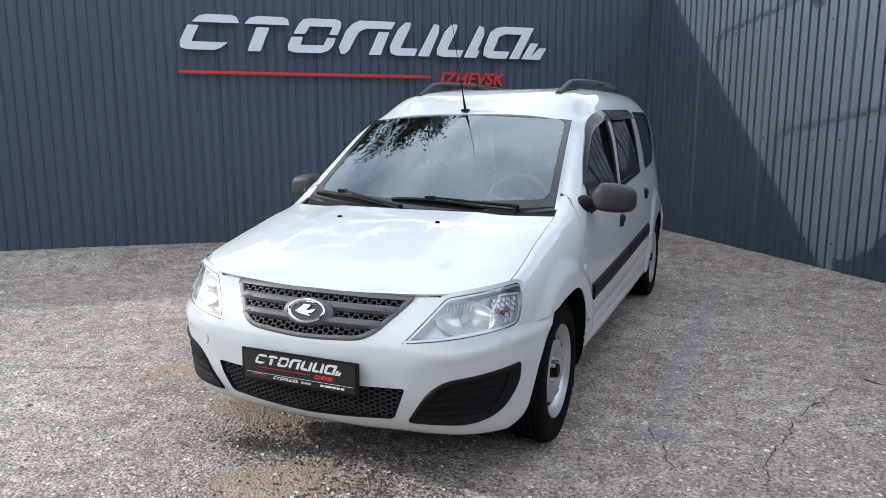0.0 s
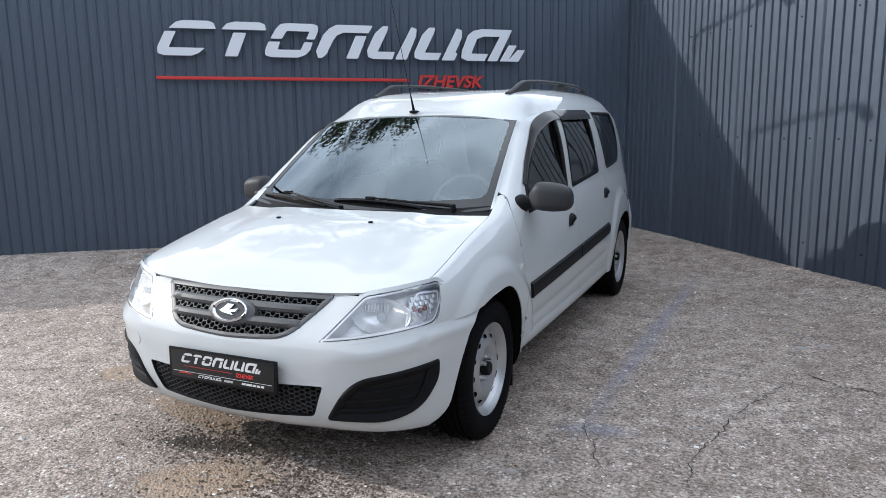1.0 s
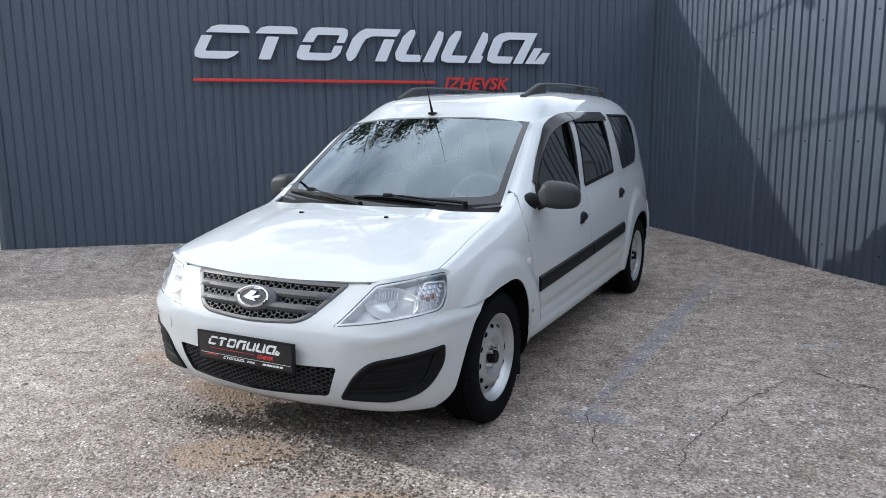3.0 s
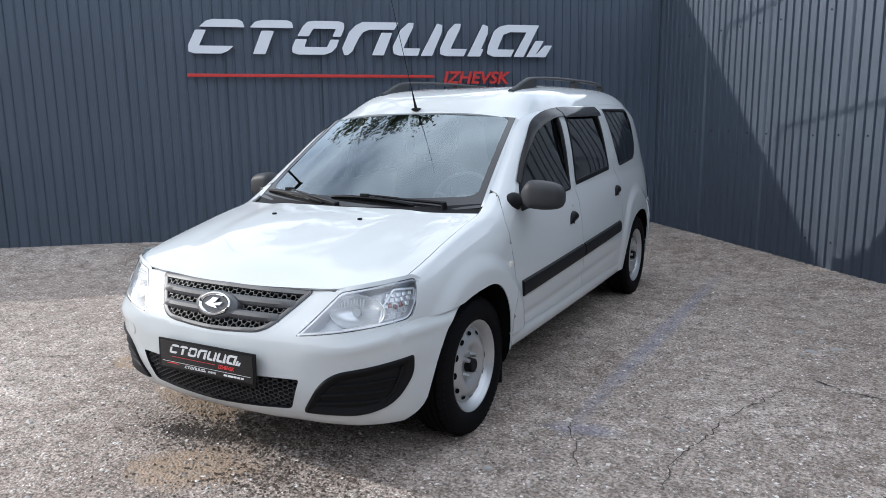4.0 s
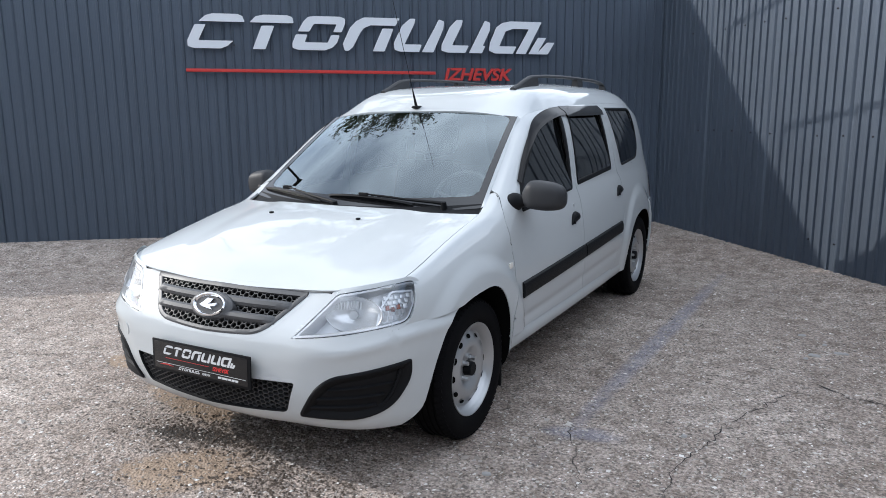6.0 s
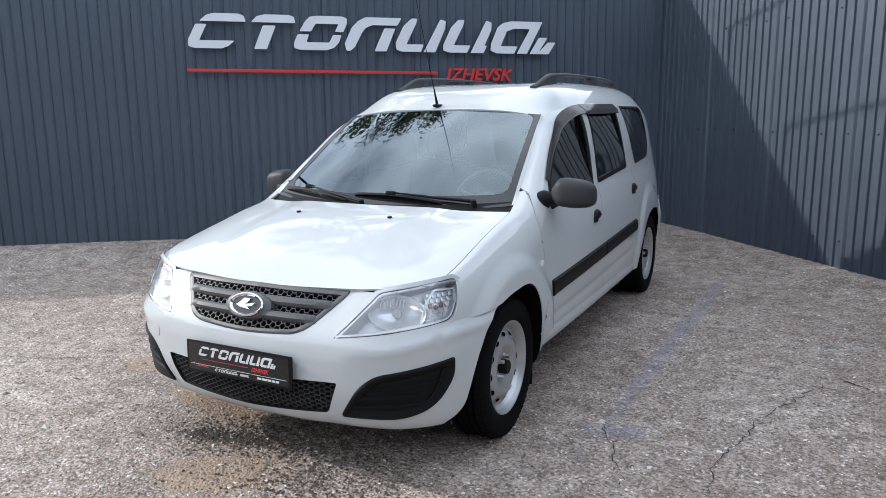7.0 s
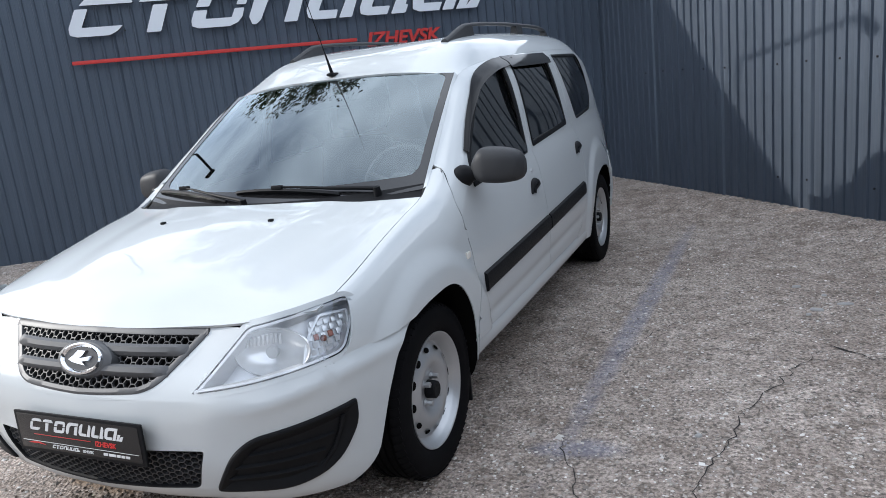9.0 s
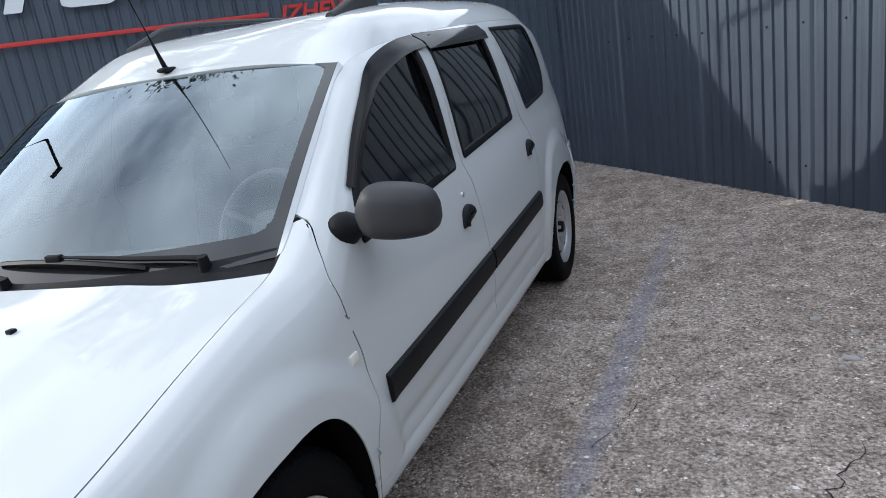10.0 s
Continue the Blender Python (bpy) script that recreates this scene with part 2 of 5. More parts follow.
def spline(*knots):
    """A smooth function through (place, value) knots, with no overshoot."""
    xs = np.array([k[0] for k in knots], float)
    ys = np.array([k[1] for k in knots], float)
    h = np.diff(xs)
    d = np.diff(ys) / h
    m = np.zeros(len(xs))
    m[0], m[-1] = d[0], d[-1]
    for i in range(1, len(xs) - 1):
        if d[i - 1] * d[i] > 0:
            w1, w2 = 2 * h[i] + h[i - 1], h[i] + 2 * h[i - 1]
            m[i] = (w1 + w2) / (w1 / d[i - 1] + w2 / d[i])

    xs, ys, h, m = (list(map(float, v)) for v in (xs, ys, h, m))
    first, last, top = xs[0], xs[-1], len(h) - 1

    def f(x):
        x = first if x < first else last if x > last else x
        i = 0
        while i < top and x >= xs[i + 1]:
            i += 1
        t = (x - xs[i]) / h[i]
        return ((1 + 2 * t) * (1 - t) ** 2 * ys[i] + t * (1 - t) ** 2 * h[i] * m[i] + t * t * (3 - 2 * t) * ys[i + 1] + t * t * (t - 1) * h[i] * m[i + 1])
    return f


def smoothstep(a, b, x):
    t = min(max((x - a) / (b - a), 0.0), 1.0)
    return t * t * (3 - 2 * t)


# ---- the yard: two metal walls that meet in a corner ----
CORNER = Vector((-1.131, 9.472, 0))
BACK_TURN, RIGHT_TURN = 40.0, -48.0          # degrees of the walls' lines from x
BACK_LEN, RIGHT_LEN = 7.4, 14.0
BACK = Matrix.Translation(CORNER) @ Matrix.Rotation(radians(BACK_TURN), 4, 'Z')     # local -x runs along the wall, -y into the yard
RIGHT = Matrix.Translation(CORNER) @ Matrix.Rotation(radians(RIGHT_TURN), 4, 'Z')   # local +x runs along the wall, -y into the yard
BACK_IN, RIGHT_IN = BACK.inverted(), RIGHT.inverted()


def ground_height(x, y):
    b, r = BACK_IN @ Vector((x, y, 0)), RIGHT_IN @ Vector((x, y, 0))
    rise_b = (0.082 + 0.05 * min(max(-b.x / 7.4, 0), 1.3)) * smoothstep(-1.3, 0.0, b.y) * smoothstep(-9.5, -7.5, b.x)
    rise_r = 0.085 * smoothstep(-0.8, 0.0, r.y) if r.x > -0.5 else 0.0
    dip = 0.006 * noise.noise(Vector((x * 0.9, y * 0.9, 0))) + 0.003 * noise.noise(Vector((x * 3.1, y * 3.1, 4)))
    car = smoothstep(0.0, 0.5, max(abs(x + 1.35) - 1.0, abs(y - 4.65) - 2.0))
    return max(rise_b, rise_r) + dip * (0.25 + 0.75 * car)


def build_ground():
    far = [300, 120, 50, 25, 16]
    xs = [-v for v in far] + [x * 0.1 - 10.0 for x in range(0, 171)] + far[::-1]
    ys = [-v for v in far] + [y * 0.1 - 4.0 for y in range(0, 156)] + far[::-1]
    bm = bmesh.new()
    add_grid(bm, [[(x, y, ground_height(x, y) if abs(x) < 15 and abs(y) < 15 else 0.0) for x in xs] for y in ys])
    bmesh.ops.recalc_face_normals(bm, faces=bm.faces[:])
    ob = part("ground", bm, ASPHALT, smooth=60)
    tagged(ob, "worn grey asphalt yard with pale aggregate showing", "ground", kind="structure")
    return ob


def back_top(x):
    return 3.25 + 0.05 * x


def right_top(x):
    return 2.85


def build_wall(name, length, sign, label, m, top, paint=WALL_PAINT):
    """A profiled steel wall out of sheets a metre wide; sign: the way along local x."""
    wall = thing(name, label, "wall", m, kind="structure")
    pitch = 0.1
    k = 0
    while k < length - 0.05:
        ribs = min(10, round((length - k) * 10))
        start = k if sign > 0 else -k - ribs * pitch
        bm = bmesh.new()
        xs = []
        for i in range(ribs):
            o = i * pitch
            xs += [(o, 0.0), (o + .033, 0.0), (o + .0345, .0007), (o + .036, 0.0), (o + 0.068, 0.0), (o + 0.073, -0.016), (o + 0.076, -0.018), (o + 0.090, -0.018), (o + 0.094, -0.016)]
        xs.append((ribs * pitch + .012, 0.0018))
        add_grid(bm, [[(x, y, -0.1 + (top(start + x) + 0.1) * w) for x, y in xs] for w in (0, .25, .5, .75, 1)])
        bmesh.ops.solidify(bm, geom=bm.faces[:], thickness=-0.002)
        bmesh.ops.recalc_face_normals(bm, faces=bm.faces[:])
        ob = new("sheet", mesh_from("sheet", bm, paint))
        ob.parent = wall
        ob.location = (start, 0, 0)
        k += 1
    return wall


ground = build_ground()
wall_back = build_wall("wall_back", BACK_LEN, -1, "dark graphite profiled steel wall carrying a sign", BACK, back_top)
wall_right = build_wall("wall_right", RIGHT_LEN, 1, "dark graphite profiled steel wall in sunlight", RIGHT, right_top)


def light_blocker(name, x0, y0, x1, y1, height, label):
    """An added, unseen plain wall that blocks low skylight round the yard."""
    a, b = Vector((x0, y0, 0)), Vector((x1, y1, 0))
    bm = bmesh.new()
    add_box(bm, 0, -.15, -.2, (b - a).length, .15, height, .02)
    ob = part(name, bm, BLOCKER_DARK)
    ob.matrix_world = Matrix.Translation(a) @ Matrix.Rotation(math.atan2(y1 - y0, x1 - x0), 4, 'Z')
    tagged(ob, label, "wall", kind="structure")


FENCE_GREY = mat("fence_grey_paint", (0.45, 0.46, 0.47), 0.5, vary=0.2, scale=3, bump=0.0006, bump_scale=20)
BLOCKER_DARK = mat("yard_wall_plaster", (0.07, 0.069, 0.068), 0.9, vary=0.3, scale=1.5, bump=0.003, bump_scale=30)
build_wall("wall_fence", 4.5, -1, "pale grey profiled steel fence beyond the dark wall", BACK @ Matrix.Translation((-7.5, 0.05, 0)), lambda x: 2.05, FENCE_GREY)
# unseen walls added to cut skylight and darken reflections; heights set for that
light_blocker("wall_front", -22, -9, -5.1, -9, 3.0, "plain grey plastered wall closing the yard")
light_blocker("wall_middle", -5, -9, 5.9, -9, 5.0, "plain dark plastered wall closing the yard")
light_blocker("wall_behind", 6, -9, 17, -9, 8.0, "tall plain dark plastered wall closing the yard")
light_blocker("wall_far_right", 17.2, -9, 17.2, 16, 8.0, "tall plain dark plastered wall beyond the steel wall")
light_blocker("wall_left", -22, 2, -22, -9, 5.0, "plain grey plastered wall closing the yard's far side")

# ---- surfaces cut to shape ----
def rounded(points, r=0.02, n=5):
    """The outline with its corners rounded; r: one radius, or one for every corner."""
    out = []
    k = len(points)
    for i in range(k):
        p, a, b = (Vector(points[j % k]) for j in (i, i - 1, i + 1))
        ri = r[i] if isinstance(r, (list, tuple)) else r
        da, db = a - p, b - p
        ri = min(ri, da.length * 0.48, db.length * 0.48)
        if ri < 1e-4:
            out.append(p)
            continue
        s, e = p + da.normalized() * ri, p + db.normalized() * ri
        for q in range(n + 1):
            t = q / n
            out.append((1 - t) ** 2 * s + 2 * t * (1 - t) * p + t * t * e)
    return out


def dense(poly, step=0.012):
    out = []
    k = len(poly)
    for i in range(k):
        a, b = Vector(poly[i]), Vector(poly[(i + 1) % k])
        m = max(1, int((b - a).length / step))
        out += [a + (b - a) * (q / m) for q in range(m)]
    return out


def inside(pts, poly):
    x, y = pts[:, 0], pts[:, 1]
    res = np.zeros(len(pts), bool)
    k = len(poly)
    for i in range(k):
        (x1, y1), (x2, y2) = poly[i], poly[(i + 1) % k]
        hit = ((y1 > y) != (y2 > y)) & (x < (x2 - x1) * (y - y1) / ((y2 - y1) or 1e-12) + x1)
        res ^= hit
    return res


def nearest(pts, poly):
    best, where = np.full(len(pts), 1e9), pts.copy()
    k = len(poly)
    for i in range(k):
        a, b = np.array(poly[i]), np.array(poly[(i + 1) % k])
        d = b - a
        t = np.clip(((pts - a) @ d) / max(d @ d, 1e-12), 0, 1)
        q = a + t[:, None] * d
        dist = np.hypot(*(pts - q).T)
        m = dist < best
        best[m], where[m] = dist[m], q[m]
    return best, where


def skin(surface, flat_rows, holes=(), keep=None, thick=0.010, out=None, lip=0.018):
    """A panel over rows of flat places, laid on surface(a, b). holes are cut out; keep: only what lies inside it stays."""
    nr, nc = len(flat_rows), len(flat_rows[0])
    P = np.array(flat_rows, float).reshape(-1, 2)
    G = P.reshape(nr, nc, 2)
    cell = min(np.median(np.hypot(*np.diff(G, axis=0).reshape(-1, 2).T)), np.median(np.hypot(*np.diff(G, axis=1).reshape(-1, 2).T)))
    polys = [[tuple(p) for p in inset(h, -.005)] for h in holes] + ([[tuple(p) for p in keep]] if keep else [])
    for poly in polys:
        d, q = nearest(P, poly)
        m = d < 0.6 * cell
        P[m] = q[m]
    bm = bmesh.new()
    vs = [bm.verts.new(surface(a, b)) for a, b in P]
    quads = [(r * nc + c, r * nc + c + 1, (r + 1) * nc + c + 1, (r + 1) * nc + c) for r in range(nr - 1) for c in range(nc - 1)]
    mid = np.array([P[list(q)].mean(axis=0) for q in quads])
    alive = np.ones(len(quads), bool)
    for h in polys[:len(holes)]:
        alive &= ~inside(mid, h)
    if keep:
        alive &= inside(mid, polys[-1])
    for q, ok in zip(quads, alive):
        if ok:
            bm.faces.new([vs[i] for i in q])
    bmesh.ops.delete(bm, geom=[v for v in bm.verts if not v.link_faces], context='VERTS')
    bmesh.ops.remove_doubles(bm, verts=bm.verts[:], dist=0.0004)
    orient(bm, out)
    if thick:
        turn_in(bm, thick)
    for h in holes:
        if min(p[1] for p in h) < .12:
            continue
        ring = dense(h, .012)
        rows = [[surface(*p) + normal_at(surface, *p, out) * hgt for p in (inset(ring, d) if d else ring)] for d, hgt in ((-lip, .0003), (-lip / 3, .0008), (0, .0006), (.001, -.010))]
        add_grid(bm, rows, close=True)
    if holes:
        orient(bm, out)
    return bm


def turn_in(bm, depth):
    """Fold every open edge inwards, as pressed sheet is."""
    bm.normal_update()
    edges = [e for e in bm.edges if len(e.link_faces) == 1]
    low = {}
    for e in edges:
        for v in e.verts:
            if v not in low:
                n = sum((f.normal for f in v.link_faces), Vector())
                low[v] = v.co - n.normalized() * depth if n.length > 1e-6 else v.co.copy()
    made = {v: bm.verts.new(p) for v, p in low.items()}
    for e in edges:
        f = e.link_faces[0]
        for l in f.loops:
            if l.edge == e:
                a, b = l.vert, l.link_loop_next.vert
                bm.faces.new((b, a, made[a], made[b]))
                break
    bm.normal_update()


def orient(bm, out):
    bm.normal_update()
    bmesh.ops.recalc_face_normals(bm, faces=bm.faces[:])
    bm.normal_update()
    if out is not None:
        total = sum((f.normal * f.calc_area() for f in bm.faces), Vector())
        if total.dot(Vector(out)) < 0:
            bmesh.ops.reverse_faces(bm, faces=bm.faces[:])
            bm.normal_update()


def normal_at(surface, a, b, out, d=0.004):
    n = (surface(a + d, b) - surface(a - d, b)).cross(surface(a, b + d) - surface(a, b - d)).normalized()
    return n if n.dot(Vector(out)) > 0 else -n


def lifted(surface, height, out):
    """The same surface, height metres out along its normal."""
    return lambda a, b: surface(a, b) + normal_at(surface, a, b, out) * height


def grid_over(poly, step=0.012, margin=0.01):
    xs, ys = [p[0] for p in poly], [p[1] for p in poly]
    x0, x1, y0, y1 = min(xs) - margin, max(xs) + margin, min(ys) - margin, max(ys) + margin
    nx, ny = max(3, int((x1 - x0) / step)), max(3, int((y1 - y0) / step))
    return [[(x0 + (x1 - x0) * i / nx, y0 + (y1 - y0) * j / ny) for i in range(nx + 1)] for j in range(ny + 1)]


def pane(surface, poly, height, out, step=0.014, thick=0.004):
    return skin(lifted(surface, height, out), grid_over(poly, step), keep=dense(poly, step), out=out, thick=thick)


def inset(poly, d):
    """The outline moved d inwards."""
    k = len(poly)
    area = sum(poly[i][0] * poly[(i + 1) % k][1] - poly[(i + 1) % k][0] * poly[i][1] for i in range(k))
    s = 1 if area > 0 else -1
    res = []
    for i in range(k):
        t = (Vector(poly[(i + 1) % k]) - Vector(poly[i - 1]))
        t = t.normalized() if t.length > 1e-9 else Vector((1, 0))
        res.append(Vector(poly[i]) + Vector((-t.y, t.x)) * s * d)
    return res


def band(surface, poly, steps, out, cell=0.012):
    """A strip that follows an outline on a surface; steps: (inset, height) from one edge to the other."""
    poly = dense(poly, cell)
    rows = []
    for d, h in steps:
        ring = inset(poly, d) if abs(d) > 1e-6 else poly
        rows.append([surface(*p) + normal_at(surface, *p, out) * h for p in ring])
    bm = bmesh.new()
    add_grid(bm, rows, close=True)
    orient(bm, out)
    return bm


def between(a, b, n):
    return [a + (b - a) * i / n for i in range(n + 1)]


# ---- the car: x across from its middle, y back from its nose, z up ----
GLASS_DARK = mat("tinted_glass", (0.003, 0.0035, 0.004), 0.02, spec=0.6)
LAMP_SILVER = mat("lamp_reflector", (0.84, 0.85, 0.86), 0.26, metal=0.5)
LAMP_GREY = mat("lamp_housing_grey", (0.72, 0.73, 0.75), 0.3, metal=0.35, vary=0.1, scale=20)
AMBER = mat("amber_bulb", (0.33, 0.12, 0.085), 0.25, metal=0.3)
MESH_GREY = mat("grille_grey", (0.075, 0.076, 0.080), 0.5, metal=0.0, vary=0.15, scale=30)
COMB_GREY = mat("honeycomb_grey", (0.040, 0.040, 0.043), 0.5, vary=0.2, scale=40)
DASH = mat("dashboard_plastic", (0.07, 0.073, 0.078), 0.6, vary=0.2, scale=30)
SEAT_CLOTH = mat("seat_cloth", (0.045, 0.047, 0.05), 0.9, vary=0.3, scale=60)
VISOR = mat("smoked_deflector", (0.006, 0.0055, 0.006), 0.10, spec=0.14)
BADGE_DARK = mat("badge_dark", (0.03, 0.03, 0.032), 0.25)


def clear_glass(name, tint, rough=0.0, body=0.0, sheen=(1, 1, 1)):
    """Thin clear glass: a mirror by its angle, else see-through."""
    m = bpy.data.materials.new(name)
    m.use_nodes = True
    nt = m.node_tree
    nt.nodes.clear()
    out = nt.nodes.new("ShaderNodeOutputMaterial")
    tr, gl = nt.nodes.new("ShaderNodeBsdfTransparent"), nt.nodes.new("ShaderNodeBsdfGlossy")
    tr.inputs[0].default_value = (*tint, 1)
    gl.inputs["Roughness"].default_value = rough
    gl.inputs[0].default_value = (*sheen, 1)
    fr = nt.nodes.new("ShaderNodeFresnel")
    fr.inputs[0].default_value = 1.52
    mul = nt.nodes.new("ShaderNodeMath")
    mul.operation = 'MULTIPLY_ADD'
    mul.inputs[1].default_value, mul.inputs[2].default_value = 1.7, body
    mul.use_clamp = True
    mx = nt.nodes.new("ShaderNodeMixShader")
    nt.links.new(fr.outputs[0], mul.inputs[0])
    nt.links.new(mul.outputs[0], mx.inputs[0])
    nt.links.new(tr.outputs[0], mx.inputs[1])
    nt.links.new(gl.outputs[0], mx.inputs[2])
    nt.links.new(mx.outputs[0], out.inputs[0])
    return m


WINDSCREEN = clear_glass("windscreen_glass", (0.80, 0.90, 0.90), body=0.07, sheen=(0.84, 0.95, 1.0))
LENS = clear_glass("lens_glass", (0.95, 0.96, 0.97), body=0.02)

car = thing("car", "white estate car with black trim parked on the asphalt", "car", Matrix.Translation((-1.35, 2.39, 0)))

AXLE_F, AXLE_R, HUB_Z, ARCH_TOP = 0.80, 3.71, 0.302, 0.670
BUMPER_LOW = 0.226
LENGTH = 4.47

# the nose in plan, and how far it leans back with height
plan_x = spline((0, 0), (.2, .22), (.4, .43), (.57, .60), (.7, .715), (.8, .780), (.9, .815), (1.0, .832), (1.12, .846), (1.3, .853))
plan_y = spline((0, .024), (.2, .034), (.4, .078), (.57, .165), (.7, .275), (.8, .385), (.9, .50), (1.0, .62), (1.12, .76), (1.3, .92))
lean = spline((.17, .15), (.215, .095), (.226, .072), (.25, .045), (.30, .020), (.40, .0), (.50, .0), (.56, .008), (.60, .025), (.66, .072), (.742, .138), (.80, .19))
lean_side = spline((0, 1), (.38, 1), (.62, .62), (.78, .42), (1.0, .25), (1.3, .2))


def flare(y, z, yc, amount, inner, outer):
    """How far a wheel arch stands out from the body round it."""
    r = math.hypot(y - yc, (z - 0.27) * 0.93)
    return amount * (1 - smoothstep(inner, outer, r)) * smoothstep(.16, .3, z)


def nose(s, z):
    """The front skin on the car's left half for s > 0, mirrored for s < 0."""
    a = abs(s)
    d = 0.01
    tx, ty = plan_x(a + d) - plan_x(max(a - d, 0)), plan_y(a + d) - plan_y(max(a - d, 0))
    k = math.hypot(tx, ty) or 1
    o = lean(z) * lean_side(a)
    ledge = 0.008 * math.exp(-((z - 0.545 - 0.05 * smoothstep(.5, .8, a)) / 0.022) ** 2) * smoothstep(.35, .6, a)
    x, y = plan_x(a) - ty / k * (o - ledge), plan_y(a) + tx / k * (o - ledge)
    x += flare(y, z, AXLE_F + .03, .020, .43, .51) * smoothstep(.84, .98, a)
    return Vector((math.copysign(max(x, 0), s) if s else 0, y, z))


def s_at(x, z):
    """Where on the nose a place x metres from the middle lies at height z."""
    lo, hi = 0.0, 1.2
    for _ in range(30):
        m = (lo + hi) / 2
        lo, hi = (m, hi) if nose(m, z).x < abs(x) else (lo, m)
    return math.copysign(lo, x)


def on_nose(*places):
    return [(s_at(x, z), z) for x, z in places]


arch_nose = spline((.33, .226), (.382, .255), (.42, .292), (.45, .381), (.491, .489), (.551, .592), (.60, .625), (.661, .645), (.75, .661), (.85, .670))
arch_rear = spline((3.17, .19), (3.19, .318), (3.225, .415), (3.28, .511), (3.37, .60), (3.50, .655), (3.68, .676), (3.85, .655), (3.98, .57), (4.06, .40), (4.09, .19))
ARCH_END = 1.118


def arch(y):
    """The height of the front wheel arch's edge."""
    if y < .85:
        return arch_nose(y)
    t = min((y - .85) / (ARCH_END - .85), 1)
    return 0.19 + (ARCH_TOP - 0.19) * (1 - t ** 2.8) ** (1 / 2.2)


def rear_arch_outline(low=.05):
    ys = [3.63 - .46 * math.cos(math.pi * i / 48) for i in range(49)]
    return [(3.17, low)] + [(y, arch_rear(y)) for y in ys] + [(4.09, low)]


# half widths of the body, hood line and roof line along the car
half = spline((.30, .715), (.385, .760), (.5, .803), (.62, .830), (.81, .850), (1.2, .862), (1.7, .868), (2.3, .870), (3.0, .868), (3.5, .858), (3.9, .838), (4.2, .800), (4.36, .755), (4.44, .70), (4.47, .62))
tuck = spline((.17, .075), (.2, .058), (.26, .030), (.4, .010), (.55, .0), (.65, .002), (.75, .010), (.85, .022), (.95, .040), (1.0, .052), (1.05, .062))
hood_edge_z = spline((.30, .760), (.36, .776), (.45, .800), (.7, .872), (.9, .920), (1.08, .958))
edge_x = spline((.30, .66), (.36, .690), (.7, .722), (1.08, .712), (1.12, .708), (1.45, .665), (1.77, .625), (2.1, .668), (2.6, .695), (3.4, .70), (4.0, .675), (4.3, .63), (4.47, .50))
edge_z = spline((.30, .760), (.36, .776), (.45, .800), (.7, .872), (.9, .920), (1.08, .958), (1.14, .985), (1.45, 1.188), (1.72, 1.364), (1.85, 1.41), (2.1, 1.446), (2.6, 1.468), (3.3, 1.480), (3.65, 1.474), (3.85, 1.445), (4.00, 1.375), (4.13, 1.24), (4.30, 1.06), (4.40, .93), (4.47, .82))
belt_z = spline((.30, .60), (.8, .66), (1.08, .80), (1.3, .97), (1.6, 1.0), (4.0, 1.0), (4.2, .95), (4.47, .7))
fold_glass = spline((0, 0), (.5, .27), (.8, .52), (.92, .70), (1, 1))


def side(y, z):
    """The flank on the car's left."""
    y = min(max(y, .30), LENGTH)
    zb, ze, xe = belt_z(y), edge_z(y), edge_x(y)
    zb = min(zb, ze - 0.02)
    w = half(y)
    bulge = flare(y, z, AXLE_F + .03, .020, .43, .51) + flare(y, z, 3.64, .016, .50, .58)
    if z <= zb:
        x = w - tuck(z)
    else:
        t = min((z - zb) / (ze - zb), 1.0)
        xb = w - tuck(zb)
        round_f = 1 - math.sqrt(max(0.0, 1 - t ** 2.2)) * (1 - 0.12 * t)
        k = smoothstep(1.0, 1.35, y)
        f = round_f * (1 - k) + fold_glass(t) * k
        x = xb + (xe - xb) * f
    crease = 0.006 * math.exp(-((z - 0.42 - 0.05 * smoothstep(1.2, 3.3, y)) / 0.022) ** 2) * smoothstep(1.2, 1.4, y) * (1 - smoothstep(2.9, 3.1, y))
    return Vector((x + bulge - crease, y, z))


hood_front = spline((0, .160), (.2, .168), (.4, .198), (.52, .233), (.6, .276), (.69, .343), (.73, .385))
hood_rear = spline((0, .935), (.35, .965), (.55, 1.01), (.71, 1.08), (.74, 1.10))
hood_mid_z = spline((0, .748), (.06, .782), (.15, .818), (.3, .858), (.5, .900), (.75, .940), (1, .966))


def hood(x, t):
    a = abs(x)
    y = hood_front(a) + (hood_rear(a) - hood_front(a)) * t
    xe = edge_x(y)
    k = min(a / 0.70, 1.0)
    ye = .362 + (1.08 - .362) * t
    z = hood_mid_z(t) + (edge_z(ye) - hood_mid_z(t)) * k ** 2.4
    bulge = 0.010 * (1 - smoothstep(.34, .50, a * (1 + .15 * (1 - t)))) * smoothstep(0.0, .35, t)
    return Vector((x * xe / 0.70 if a > 1e-6 else 0, y, z + bulge - 0.002))


def windscreen(u, v):
    """u from -1 to 1 across, v from 0 at the foot to 1 at the roof."""
    foot = Vector((u * .695, .985 + .150 * u * u, .945 + .030 * u * u))
    top = Vector((u * .612, 1.690 + .075 * u * u, 1.428 - .030 * u * u))
    p = foot.lerp(top, v)
    p.z += .014 * 4 * v * (1 - v) * (1 - .5 * u * u)
    p.y -= .006 * 4 * v * (1 - v)
    return p


ROOF_END = 4.04
roof_mid_z = spline((1.68, 1.428), (1.80, 1.480), (1.95, 1.533), (2.2, 1.580), (2.6, 1.604), (3.0, 1.610), (3.5, 1.608), (3.8, 1.592), (3.95, 1.555), (4.04, 1.47))


